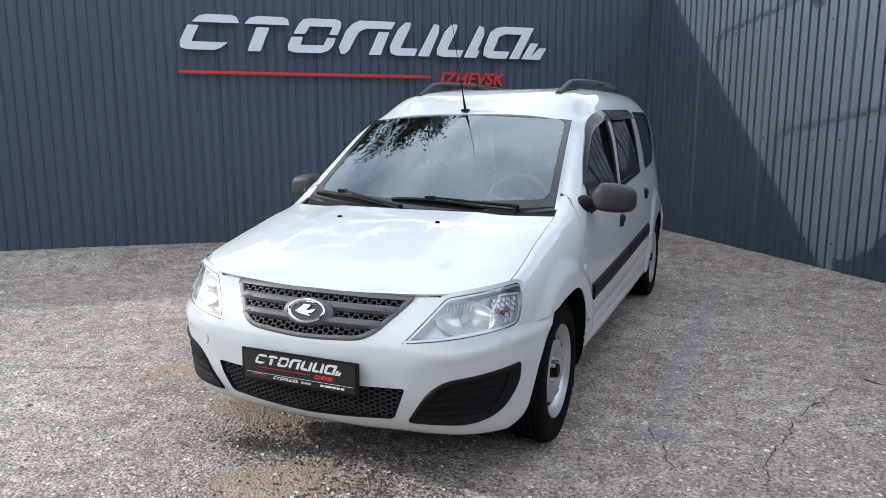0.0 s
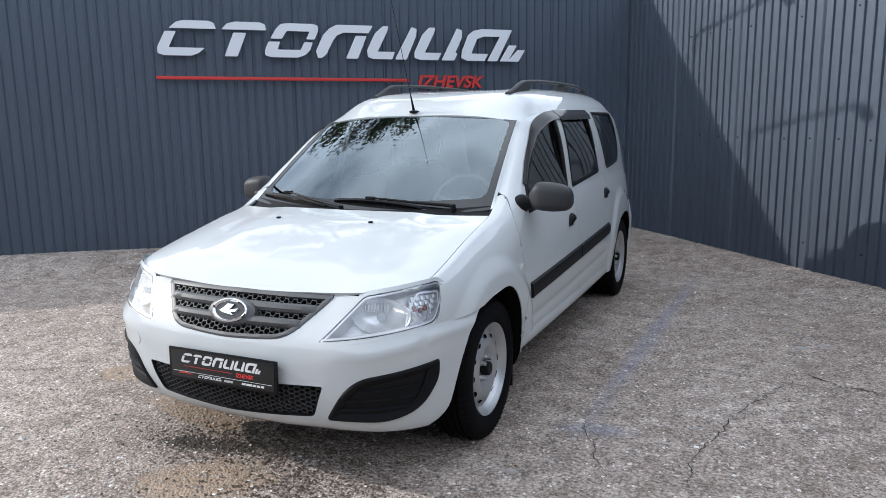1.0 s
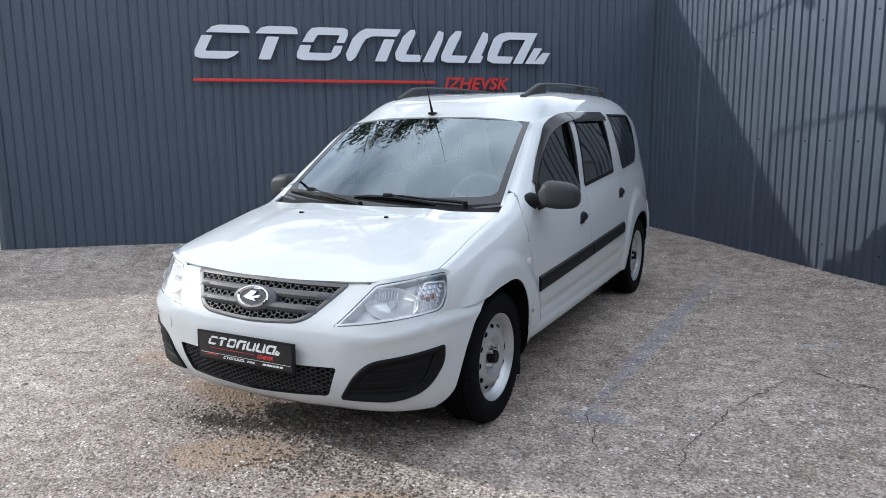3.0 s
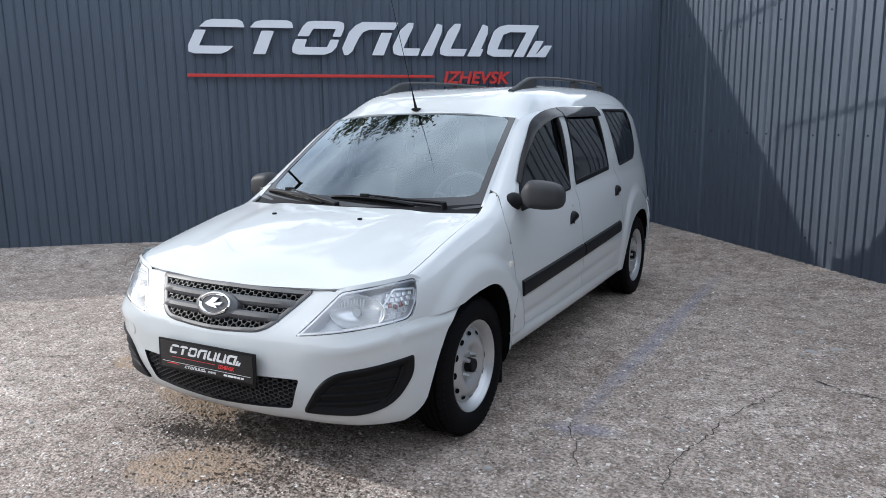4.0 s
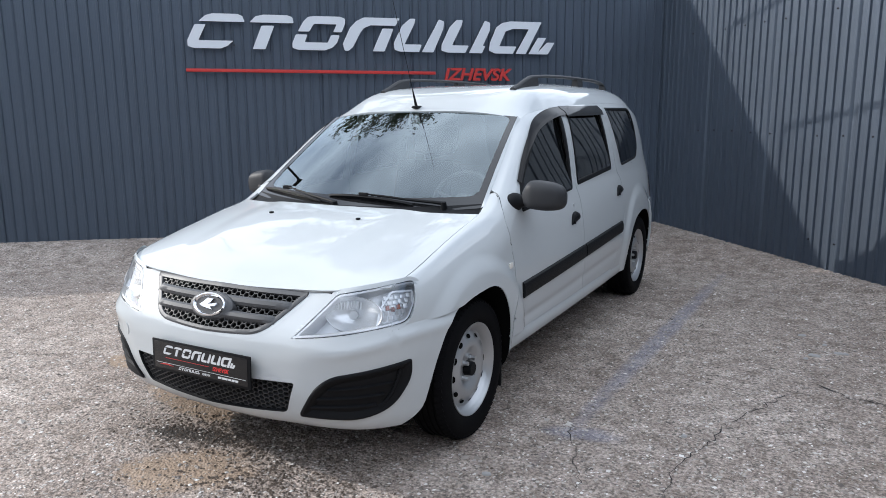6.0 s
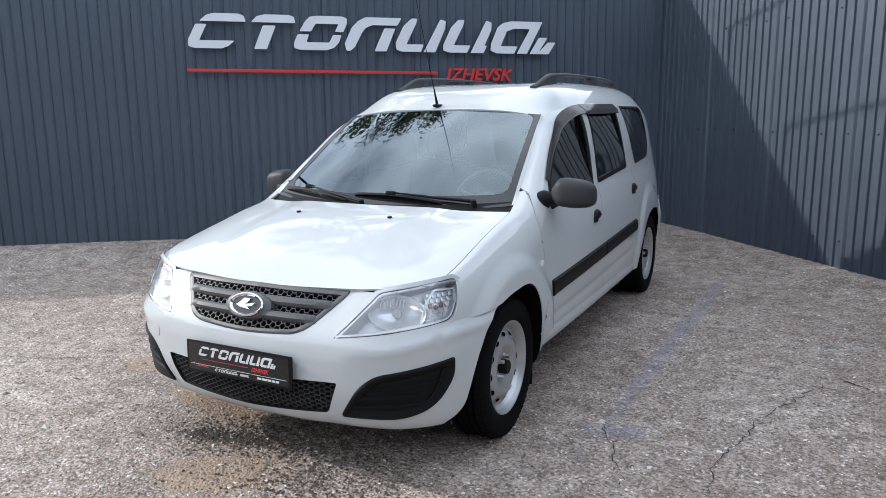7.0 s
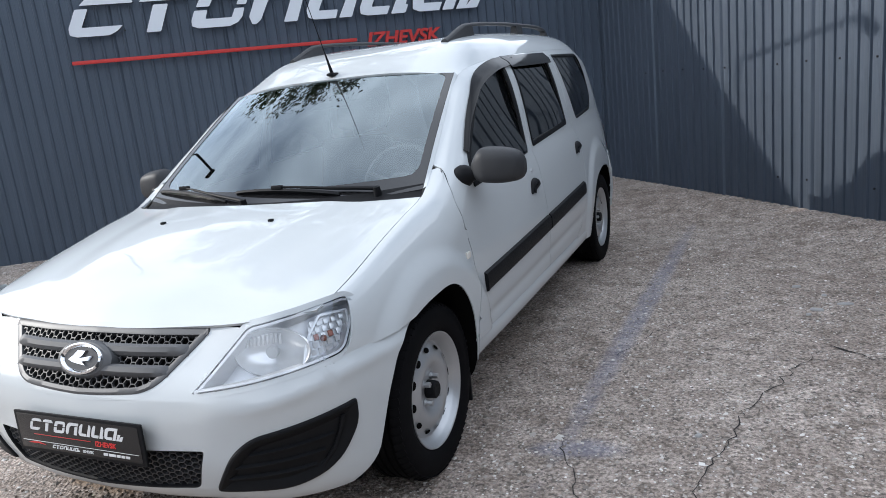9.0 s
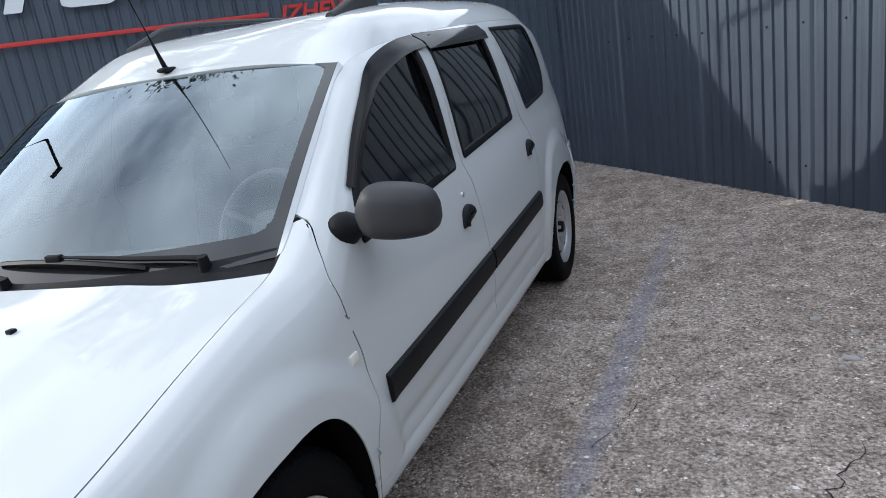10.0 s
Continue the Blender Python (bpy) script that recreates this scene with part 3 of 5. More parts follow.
def roof(u, y):
    y0 = 1.690 + .075 * u * u
    y = y0 + (y - 1.68) * (ROOF_END - y0) / (ROOF_END - 1.68)
    xe, ze = edge_x(y), edge_z(y)
    zm = max(roof_mid_z(y), ze)
    a = abs(u)
    k = smoothstep(1.76, 2.10, y)
    z = ze + (zm - ze) * ((1 - a ** 2.8) * (1 - k) + (1 - a ** 7.5) * k)
    rib = math.exp(-((a - .52) / .05) ** 2) - math.exp(-((a - .30) / .05) ** 2)
    z += .005 * rib * smoothstep(2.3, 2.6, y) * (1 - smoothstep(3.6, 3.8, y))
    return Vector((u * xe, y, z))


def mirror_bm(bm, sx):
    if sx < 0:
        bmesh.ops.scale(bm, vec=(-1, 1, 1), verts=bm.verts[:])
        bmesh.ops.reverse_faces(bm, faces=bm.faces[:])
    return bm


LEFT, FRONT, UP = (1, 0, 0), (0, -1, .2), (0, 0, 1)

# outlines on the nose: place across and height
HEADLIGHT = dense(rounded(on_nose((.402, .590), (.52, .750), (.60, .767), (.68, .783), (.727, .789), (.745, .770), (.751, .71), (.748, .645), (.64, .624), (.52, .604)), [.012, .02, .05, .03, .02, .03, .06, .025, .1, .1]), .01)
GRILLE = dense(rounded(on_nose((-.275, .592), (0, .574), (.275, .592), (.408, .743), (0, .747), (-.408, .743)), [.06, .2, .06, .015, .1, .015]), .01)
LOW_GRILLE = dense(rounded(on_nose((-.375, .293), (0, .268), (.375, .293), (.424, .424), (0, .416), (-.424, .424)), [.02, .1, .02, .012, .1, .012]), .01)
FOG = dense(rounded(on_nose((.425, .287), (.500, .410), (.555, .457), (.69, .484), (.768, .502), (.768, .43), (.722, .322), (.63, .281)), [.014, .06, .05, .1, .010, .05, .07, .1]), .01)


def front_end():
    rows = []
    zs = [.19, .20, .215] + between(.23, .742, 40)
    ss = between(-1.02, 1.02, 200)

    def top(s):
        a = abs(s)
        seam = .636 + .0115 * smoothstep(.85, 1.02, a)
        return .748 + (seam - .748) * smoothstep(.70, .75, a)

    def low(s):
        y = plan_y(abs(s))
        return BUMPER_LOW - .018 * (1 - smoothstep(.1, .5, abs(s))) if y < .335 else arch(y)
    for k in range(44):
        w = k / 43
        rows.append([(s, low(s) + (top(s) - low(s)) * w) for s in ss if low(s) < top(s) - .003])
    mirrored = [(-s, z) for s, z in HEADLIGHT]
    bm = skin(nose, rows, holes=[HEADLIGHT, mirrored, GRILLE, LOW_GRILLE, FOG, [(-s, z) for s, z in FOG]], out=FRONT, lip=.015)
    bumper = part("front_bumper", bm, WHITE, car, "white painted bumper with black inserts", 40)
    # rolled lower lip
    bm = bmesh.new()
    edge = [nose(s, BUMPER_LOW - .018 * (1 - smoothstep(.1, .5, abs(s)))) for s in between(-.77, .77, 80)]
    add_grid(bm, [edge, [p + Vector((0, .012, -.006)) for p in edge], [p + Vector((0, .07, .01)) for p in edge]])
    orient(bm, (0, 0, -1))
    part("bumper_lip", bm, BLACK_PLASTIC, bumper)
    # black sheet that stands for the shade in the space behind the openings
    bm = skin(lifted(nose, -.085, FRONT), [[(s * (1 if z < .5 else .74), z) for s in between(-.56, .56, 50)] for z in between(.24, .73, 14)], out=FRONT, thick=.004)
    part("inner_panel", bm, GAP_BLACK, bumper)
    # the lower mesh
    part("lower_grille_rim", band(nose, LOW_GRILLE, ((0, .001), (.004, -.002), (.006, -.03)), FRONT), BLACK_PLASTIC, bumper)
    part("lower_grille", hex_mesh(LOW_GRILLE, .0122, .0028, -.008, .014, .95), COMB_GREY, bumper, "black honeycomb lower grille")
    for sx in (1, -1):
        build_fog(bumper, sx)
    build_grille()
    for sx in (1, -1):
        build_headlight(sx)
    build_plate(bumper)
    # tow eye cap
    bm = bmesh.new()
    c = nose(-.475, .505)
    n = normal_at(nose, -.475, .505, FRONT)
    add_cyl(bm, c - n * .004, c + n * .0015, .030, .029, 28)
    part("tow_eye_cap", bm, WHITE, bumper)


def hex_mesh(outline, pitch, wire, height, depth, squash=.72):
    """A honeycomb of bars inside an outline on the nose."""
    poly = np.array([(plan_len(s), z) for s, z in outline])
    bm = bmesh.new()
    x0, x1 = poly[:, 0].min(), poly[:, 0].max()
    z0, z1 = poly[:, 1].min(), poly[:, 1].max()
    pl = [tuple(p) for p in poly]

    def lay(a, z, hgt):
        s = len_plan(a)
        return nose(s, z) + normal_at(nose, s, z, FRONT) * hgt
    segs = []
    R, wide = pitch, 1.22
    col = 0
    a = x0 - R
    while a < x1 + R:
        z = z0 - R + (R * .866 * squash if col % 2 else 0)
        while z < z1 + R:
            corner = [(a + wide * R * math.cos(radians(q)), z + squash * R * math.sin(radians(q))) for q in (0, 60, 120, 180)]
            segs += list(zip(corner, corner[1:]))
            z += R * 1.732 * squash
        a += 1.5 * R * wide
        col += 1
    mids = np.array([((p[0] + q[0]) / 2, (p[1] + q[1]) / 2) for p, q in segs])
    ok = inside(mids, pl)
    for (p, q), good in zip(segs, ok):
        if not good:
            continue
        a, b = Vector(p), Vector(q)
        t = (b - a).normalized()
        nrm = Vector((-t.y, t.x)) * wire / 2
        e = t * wire * .3
        ring = [a - e + nrm, a - e - nrm, b + e - nrm, b + e + nrm]
        topv = [bm.verts.new(lay(v.x, v.y, height)) for v in ring]
        lowv = [bm.verts.new(lay(v.x, v.y, height - depth)) for v in ring]
        bm.faces.new(topv)
        for i in range(4):
            bm.faces.new((topv[i], lowv[i], lowv[(i + 1) % 4], topv[(i + 1) % 4]))
    bm.normal_update()
    return bm


_len = [0.0]
for _i in range(240):
    _len.append(_len[-1] + math.hypot(plan_x((_i + 1) * .005) - plan_x(_i * .005), plan_y((_i + 1) * .005) - plan_y(_i * .005)))


def plan_len(s):
    a = abs(s) / .005
    i = min(int(a), 239)
    return math.copysign(_len[i] + (_len[i + 1] - _len[i]) * (a - i), s)


def len_plan(a):
    return math.copysign(float(np.interp(abs(a), _len, [i * .005 for i in range(241)])), a)


def build_fog(bumper, sx):
    base = part("fog_insert", mirror_bm(band(nose, FOG, ((-.004, .000), (.0, .007), (.006, .009), (.022, .002), (.03, -.004)), FRONT), sx), BLACK_PLASTIC, bumper, "black plastic fog lamp blank")
    part("insert_face", mirror_bm(pane(nose, inset(FOG, .027), -.004, FRONT, .014), sx), BLACK_PLASTIC, base)
    # three slats and an upright rib in the recess
    for x0, x1, z0, z1 in ((.475, .685, .330, .338), (.500, .705, .366, .378), (.540, .725, .404, .420)):
        bm = bmesh.new()
        rows = []
        places = [(s_at(x0 + (x1 - x0) * i / 12, .37), z0 + (z1 - z0) * i / 12) for i in range(13)]
        for dz, h in ((-.006, -.004), (-.002, .006), (.002, .006), (.006, -.004)):
            rows.append([nose(a, z + dz) + normal_at(nose, a, z, FRONT) * h for a, z in places])
        add_grid(bm, rows)
        orient(bm, FRONT)
        part("slat", mirror_bm(bm, sx), BLACK_PLASTIC, base)
    bm = bmesh.new()
    add_tube(bm, [nose(a, z) + normal_at(nose, a, z, FRONT) * .001 for a, z in on_nose((.690, .325), (.722, .375), (.738, .430), (.744, .468))], .006, 8)
    part("rib", mirror_bm(bm, sx), BLACK_PLASTIC, base)


def build_grille():
    grille = part("radiator_grille", band(nose, GRILLE, ((-.002, -.003), (.0, .003), (.006, .006), (.016, .004), (.019, -.02)), FRONT), MESH_GREY, car, "dark grey grille with two bars and honeycomb")
    part("honeycomb", hex_mesh(inset(GRILLE, .016), .0122, .0023, .000, .010, .95), COMB_GREY, grille)
    # flat black sheet in place of the shade behind the honeycomb
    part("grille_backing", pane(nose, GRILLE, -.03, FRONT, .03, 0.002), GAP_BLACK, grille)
    for z0, w in ((.692, .0145), (.643, .0135)):
        bm = bmesh.new()
        rows = []
        half_x = .275 + (.408 - .275) * (z0 - .592) / .151 + .002
        ss = [s_at(x, z0) for x in between(-half_x, half_x, 48)]
        for dz, h in ((-1.15, -.018), (-1.0, .004), (-.5, .014), (.3, .017), (.9, .010), (1.1, -.018)):
            rows.append([nose(s, z0 + dz * w) + normal_at(nose, s, z0, FRONT) * (h - max(h, 0) * abs(s / ss[-1]) ** 16) for s in ss])
        add_grid(bm, rows)
        orient(bm, FRONT)
        part("grille_bar", bm, MESH_GREY, grille)
    # oval badge with a plain raised shape
    c, n = nose(0, .664), Vector((0, -.88, .47)).normalized()
    ux, uz = Vector((1, 0, 0)), n.cross(Vector((1, 0, 0))).normalized()
    if uz.z < 0:
        uz = -uz

    def oval2(ka, kb, h, m=48):
        return [c + n * h + ux * (ka * math.cos(2 * math.pi * i / m)) + uz * (kb * math.sin(2 * math.pi * i / m)) for i in range(m)]
    bm = bmesh.new()
    vs = add_grid(bm, [oval2(.118, .062, -.02), oval2(.114, .058, .012), oval2(.098, .052, .020), oval2(.07, .04, .020)], close=True)
    orient(bm, FRONT)
    base = part("badge_base", bm, MESH_GREY, grille)
    bm = bmesh.new()
    add_grid(bm, [oval2(.088, .050, .018), oval2(.086, .048, .028), oval2(.080, .042, .031), oval2(.073, .036, .026), oval2(.071, .034, .022)], close=True)
    orient(bm, FRONT)
    part("badge_ring", bm, CHROME, base, "chrome oval ring")
    bm = bmesh.new()
    bm.faces.new([bm.verts.new(p) for p in oval2(.072, .035, .0235)])
    orient(bm, FRONT)
    part("badge_field", bm, BADGE_DARK, base)
    bm = bmesh.new()
    shape = [(-.050, -.006), (-.030, .010), (-.014, .027), (.020, .026), (.010, .010), (-.004, .000), (.020, .004), (.046, .010), (.034, -.006), (.012, -.010), (.030, -.022), (-.004, -.018), (-.030, -.014)]
    a = [bm.verts.new(c + n * .024 + ux * x + uz * z) for x, z in shape]
    b = [bm.verts.new(c + n * .030 + ux * x * .93 + uz * z * .9) for x, z in shape]
    bm.faces.new(b)
    for i in range(len(a)):
        bm.faces.new((a[i], b[i], b[(i + 1) % len(a)], a[(i + 1) % len(a)]))
    orient(bm, FRONT)
    part("badge_shape", bm, CHROME, base)


def build_headlight(sx):
    lamp = part("headlight", mirror_bm(band(nose, HEADLIGHT, ((-.002, -.008), (-.001, -.003), (.003, -.003), (.004, -.10)), FRONT), sx), GAP_BLACK, car, "clear headlight with amber indicator")
    part("lamp_bezel", mirror_bm(band(nose, HEADLIGHT, ((.003, -.006), (.004, .000), (.010, -.001), (.016, -.014), (.03, -.10)), FRONT), sx), LAMP_GREY, lamp)
    part("lamp_housing", mirror_bm(pane(nose, HEADLIGHT, -.056, FRONT, .02), sx), LAMP_GREY, lamp)
    # bowl of the main lamp
    c = nose(s_at(.595, .687), .687) - normal_at(nose, s_at(.595, .687), .687, FRONT) * .03
    n = Vector((.40, -.84, .28)).normalized()
    ux = Vector((0, 0, 1)).cross(n).normalized()
    uz = n.cross(ux)

    def ring(ka, kb, h, m=36, lift=0.0):
        return [c + n * h + ux * (ka * math.cos(2 * math.pi * i / m)) + uz * (kb * math.sin(2 * math.pi * i / m) + lift) for i in range(m)]
    bm = bmesh.new()
    add_grid(bm, [ring(.112, .070, .008), ring(.108, .067, .014), ring(.103, .063, .008), ring(.08, .050, -.008), ring(.045, .030, -.020), ring(.012, .012, -.024)], close=True)
    orient(bm, FRONT)
    bowl = part("reflector_bowl", mirror_bm(bm, sx), LAMP_SILVER, lamp)
    # fluting
    for k in range(9):
        bm = bmesh.new()
        x = -.075 + k * .012
        add_tube(bm, [c + ux * x + uz * (.024 - .1 * abs(x)) - n * .006, c + ux * (x + .004) + uz * (.054 - .2 * abs(x)) + n * .004], .0042, 6)
        part("flute", mirror_bm(bm, sx), LAMP_SILVER, bowl)
    bm = bmesh.new()
    add_cyl(bm, c - n * .024, c + n * .008, .016, .013, 16)
    add_cyl(bm, c + n * .008, c + n * .012, .018, .016, 16)
    part("bulb", mirror_bm(bm, sx), STEEL, bowl)
    # indicator chamber
    ind = on_nose((.685, .760), (.738, .755), (.748, .70), (.744, .628), (.672, .622), (.668, .70))
    ind = dense(rounded(ind, .012), .01)
    chamber = part("indicator", mirror_bm(band(nose, ind, ((0, -.004), (.006, -.004), (.012, -.03)), FRONT, .01), sx), LAMP_SILVER, lamp, "indicator with amber bulb")
    part("indicator_back", mirror_bm(pane(nose, ind, -.024, FRONT, .012, .002), sx), LAMP_SILVER, chamber)
    for row, z in enumerate((.648, .666, .684, .702, .720, .738)):
        for col, x in enumerate((.678, .692, .706, .720, .734)):
            bm = bmesh.new()
            a = s_at(x, z)
            at, nrm = nose(a, z), normal_at(nose, a, z, FRONT)
            turn = Matrix.Translation(at - nrm * (.020 + .001 * (col % 2))) @ nrm.to_track_quat("Z", "Y").to_matrix().to_4x4()
            add_box(bm, -.0076, -.0090, -.003, .0076, .0090, .003, .002, turn @ Matrix.Rotation(radians(12 if row < 3 else -8), 4, 'X'))
            # two facets coloured amber: the bulb's reflection put in as colour
            amber = row == 3 and col in (1, 3)
            part("indicator_facet", mirror_bm(bm, sx), AMBER if amber else LAMP_SILVER, chamber)
    bm = bmesh.new()
    cc = nose(s_at(.706, .695), .695) - normal_at(nose, s_at(.706, .695), .695, FRONT) * .014
    bmesh.ops.create_uvsphere(bm, u_segments=14, v_segments=10, radius=.010, matrix=Matrix.Translation(cc))
    part("indicator_bulb", mirror_bm(bm, sx), AMBER, chamber, "amber bulb")
    lens = part("lamp_lens", mirror_bm(pane(nose, HEADLIGHT, .004, FRONT, .014, 0), sx), LENS, lamp, "clear polycarbonate lens")
    lens.visible_shadow = False


def build_plate(bumper):
    m = Matrix.Translation((.005, .006, .455)) @ Matrix.Rotation(radians(-2), 4, 'X')
    plate = thing_part("number_plate", bumper, m)
    bm = bmesh.new()
    add_box(bm, -.268, -.004, -.067, .268, .004, .064, .003)
    add_box(bm, -.24, .0042, -.05, .24, .022, .05, .002)
    part("plate_frame", bm, BLACK_PLASTIC, plate, "black plate holder")
    return plate


def thing_part(name, parent, m):
    bm = bmesh.new()
    add_box(bm, -.255, -.0055, -.056, .255, -.003, .056, .001)
    ob = part(name, bm, PLATE_BLACK, parent, "black show plate with grey and red lettering")
    ob.matrix_local = m
    return ob


PLATE_BLACK = mat("plate_black", (0.012, 0.012, 0.013), 0.25)


def build_hood():
    rows = [[(x, t) for x in between(-.6975, .6975, 90)] for t in between(0, 1, 60)]
    bm = skin(hood, rows, out=UP)
    ob = part("bonnet", bm, WHITE, car, "white bonnet", 40)
    for x in (-.25, .25):
        bm = bmesh.new()
        p = hood(x, .74)
        add_box(bm, -.009, -.008, -.002, .009, .009, .008, .003, Matrix.Translation(p))
        part("washer_nozzle", bm, BLACK_PLASTIC, ob, "black washer nozzle")


def flank_rows(y0, y1, z_low, ny, nz):
    """Rows of (y, z) from z_low(y) to the flank's upper edge; y0 and y1 may follow the height."""
    rows = []
    for j in range(nz + 1):
        w = j / nz
        row = []
        for i in range(ny + 1):
            u = i / ny
            z = .2 + w * 1.2
            for _ in range(16):
                ya = y0(z) if callable(y0) else y0
                yb = y1(z) if callable(y1) else y1
                y = ya + (yb - ya) * u
                lo = z_low(y)
                z = .5 * z + .5 * (lo + (edge_z(y) - lo) * w)
            row.append((y, z))
        rows.append(row)
    return rows


seam_a = spline((.19, 1.128), (.36, 1.124), (.46, 1.128), (.60, 1.172), (.70, 1.174), (.79, 1.158), (.90, 1.150), (.97, 1.182), (1.05, 1.25), (1.1, 1.28))
seam_b = spline((.19, 2.225), (.9, 2.20), (1.0, 2.165), (1.5, 2.235))
seam_c = spline((.19, 2.74), (.37, 2.86), (.44, 2.96), (.54, 3.06), (.66, 3.125), (.84, 3.155), (.95, 3.13), (1.03, 3.06), (1.25, 3.0), (1.5, 2.945))
WIN_FRONT = dense(rounded([(1.325, .945), (1.40, 1.07), (1.62, 1.235), (1.80, 1.355), (2.00, 1.412), (2.135, 1.428), (2.095, .985)], [.02, .2, .2, .1, .08, .02, .02]), .02)
WIN_REAR = dense(rounded([(2.195, 1.000), (2.225, 1.432), (2.83, 1.444), (2.93, 1.043)], .02), .02)
WIN_QUARTER = dense(rounded([(3.20, 1.048), (2.985, 1.446), (3.63, 1.446), (3.715, 1.31), (3.75, 1.165), (3.67, 1.078)], [.03, .02, .05, .1, .05, .04]), .02)


def flat_glass(outline):
    """The even, slightly bowed sheet of glass that closes a window of the flank."""
    pts = [side(y, z) for y, z in outline]
    rows = np.array([(1, p.y, p.z, p.z * p.z) for p in pts])
    k = np.linalg.lstsq(rows, np.array([p.x for p in pts]), rcond=None)[0]
    return lambda y, z: Vector((k[0] + k[1] * y + k[2] * z + k[3] * z * z + .0012 * math.sin(8 * y + 5 * z) + .0008 * math.sin(15 * z - 3 * y), y, z))


def build_side(sx):
    out = LEFT

    def put(name, bm, m, parent, label="", smooth=40):
        return part(name, mirror_bm(bm, sx), m, parent, label, smooth)
    # front wing
    seam_top = spline((.35, .628), (.38, .630), (.5, .635), (.66, .646))
    front = spline((.61, .350), (.630, .352), (.66, .384), (.70, .412), (.735, .428), (.755, .436), (.766, .440), (.7765, .440))
    rows = []
    ny, nz = 96, 48
    for j in range(nz + 1):
        w = j / nz
        row = []
        for i in range(ny + 1):
            u = i / ny
            hi_y = .362 + (1.235 - .362) * u
            y_low0 = .362
            lo0 = .632
            y_low = y_low0 + (1.117 - y_low0) * u
            lo = max(arch(y_low), seam_top(y_low) - .003) if y_low < .66 else max(arch(y_low), .29)
            hi = edge_z(hi_y)
            z = lo + (hi - lo) * w
            y = y_low + (hi_y - y_low) * w
            f = front(lo0 + (edge_z(.362) - lo0) * w)
            y += (f - (y_low0 + (.362 - y_low0) * w)) * (1 - u) ** 3
            z = lo + (edge_z(max(y, hi_y)) - lo) * w
            lim = seam_a(z) - .0035 + .002 * smoothstep(.82, .93, z)
            y = min(y, lim) if u > .9 else y
            if u == 1:
                y = lim
            row.append((y, z))
        rows.append(row)
    wing = put("front_wing", skin(side, rows, out=out), WHITE, car, "white front wing")
    bm = bmesh.new()
    add_box(bm, -.004, -.020, -.014, .006, .020, .014, .006, Matrix.Translation(side(1.128, .715)))
    put("side_repeater", bm, REPEATER, wing, "clear side indicator")
    # black gaps between the panels
    for seam, z0, z1 in ((seam_a, .30, 1.03), (seam_b, .37, 1.43), (seam_c, .37, 1.43)):
        bm = bmesh.new()
        add_grid(bm, [[side(seam(z) + d, z) + Vector((-.002, 0, 0)) for d in (-.004, .003)] for z in between(z0, z1, 60)])
        orient(bm, out)
        put("panel_gap", bm, GAP_BLACK, wing)
    bm = bmesh.new()
    add_grid(bm, [[Vector((edge_x(y) + d, y, edge_z(y) - .004)) for d in (-.006, .001)] for y in between(.37, 1.09, 50)])
    orient(bm, UP)
    put("panel_gap", bm, GAP_BLACK, wing)
    bm = bmesh.new()
    add_grid(bm, [[side(y, seam_top(y) + d) + Vector((-.004, 0, 0)) for d in (-.003, .002)] for y in between(.365, .66, 30)])
    orient(bm, out)
    put("panel_gap", bm, GAP_BLACK, wing)
    # sill
    bm = bmesh.new()
    prof = ((-.030, .376), (-.002, .366), (.005, .354), (.007, .330), (.003, .304), (-.008, .288), (-.04, .280))
    add_grid(bm, [[Vector((half(y) - .019 + dx, y, z)) for y in between(1.122, 3.17, 40)] for dx, z in prof])
    orient(bm, out)
    put("sill", bm, WHITE, car, "white painted sill")
    # doors
    low = lambda y: .368
    for name, s0, s1, win, label in (("front_door", seam_a, seam_b, WIN_FRONT, "white front door"), ("rear_door", seam_b, seam_c, WIN_REAR, "white rear door")):
        a0, a1 = (lambda z, f=s0: f(z) + .0015 - (.001 * smoothstep(.82, .93, z) if f is seam_a else 0)), (lambda z, f=s1: f(z) - .0025)
        rows = flank_rows(a0, a1, low, 66, 84)
        hole = [win]
        door = put(name, skin(side, rows, holes=hole, out=out), WHITE, car, label)
        put("window_seal", band(side, win, ((-.004, .002), (.004, .005), (.022, .002), (.026, -.006)), out, .02), BLACK_PLASTIC, door)
        put("window_pane", pane(flat_glass(win), inset(win, .008), -.004, out, .03), GLASS_DARK, door, "dark tinted side window")
        yh, zh = (2.065, .823) if name == "front_door" else (3.055, .888)
        handle(put, door, yh, zh)
    # a pillar strip over the doors and the rear quarter
    rows = flank_rows(lambda z: seam_c(z) + .0025, LENGTH, lambda y: .30, 90, 84)
    quarter = put("rear_quarter", skin(side, rows, holes=[rear_arch_outline(), WIN_QUARTER], out=out), WHITE, car, "white rear quarter panel")
    put("window_seal", band(side, WIN_QUARTER, ((-.003, .002), (.004, .003), (.012, .001), (.016, -.004)), out, .02), BLACK_PLASTIC, quarter)
    put("window_pane", pane(flat_glass(WIN_QUARTER), inset(WIN_QUARTER, .006), -.002, out, .03), GLASS_DARK, quarter, "dark tinted quarter window")
    for yc, owner in ((AXLE_F, wing), (AXLE_R, quarter)):
        rim = rear_arch_outline(.19)[1:-1] if yc == AXLE_R else [(y, arch(y)) for y in between(.345, .84, 30) + [.85 + (ARCH_END - .85) * math.sin(math.pi / 2 * i / 20) for i in range(21)]]
        rows = [[side(y, z) + Vector((dx, 0, 0)) for y, z in rim] for dx in (-.004, -.05)]
        liner = [[Vector((side(y, z).x - .05 - k * .28, yc + (y - yc) * (1.0 + .06 * k), z + .02 * k)) for y, z in rim] for k in (0, 1)]
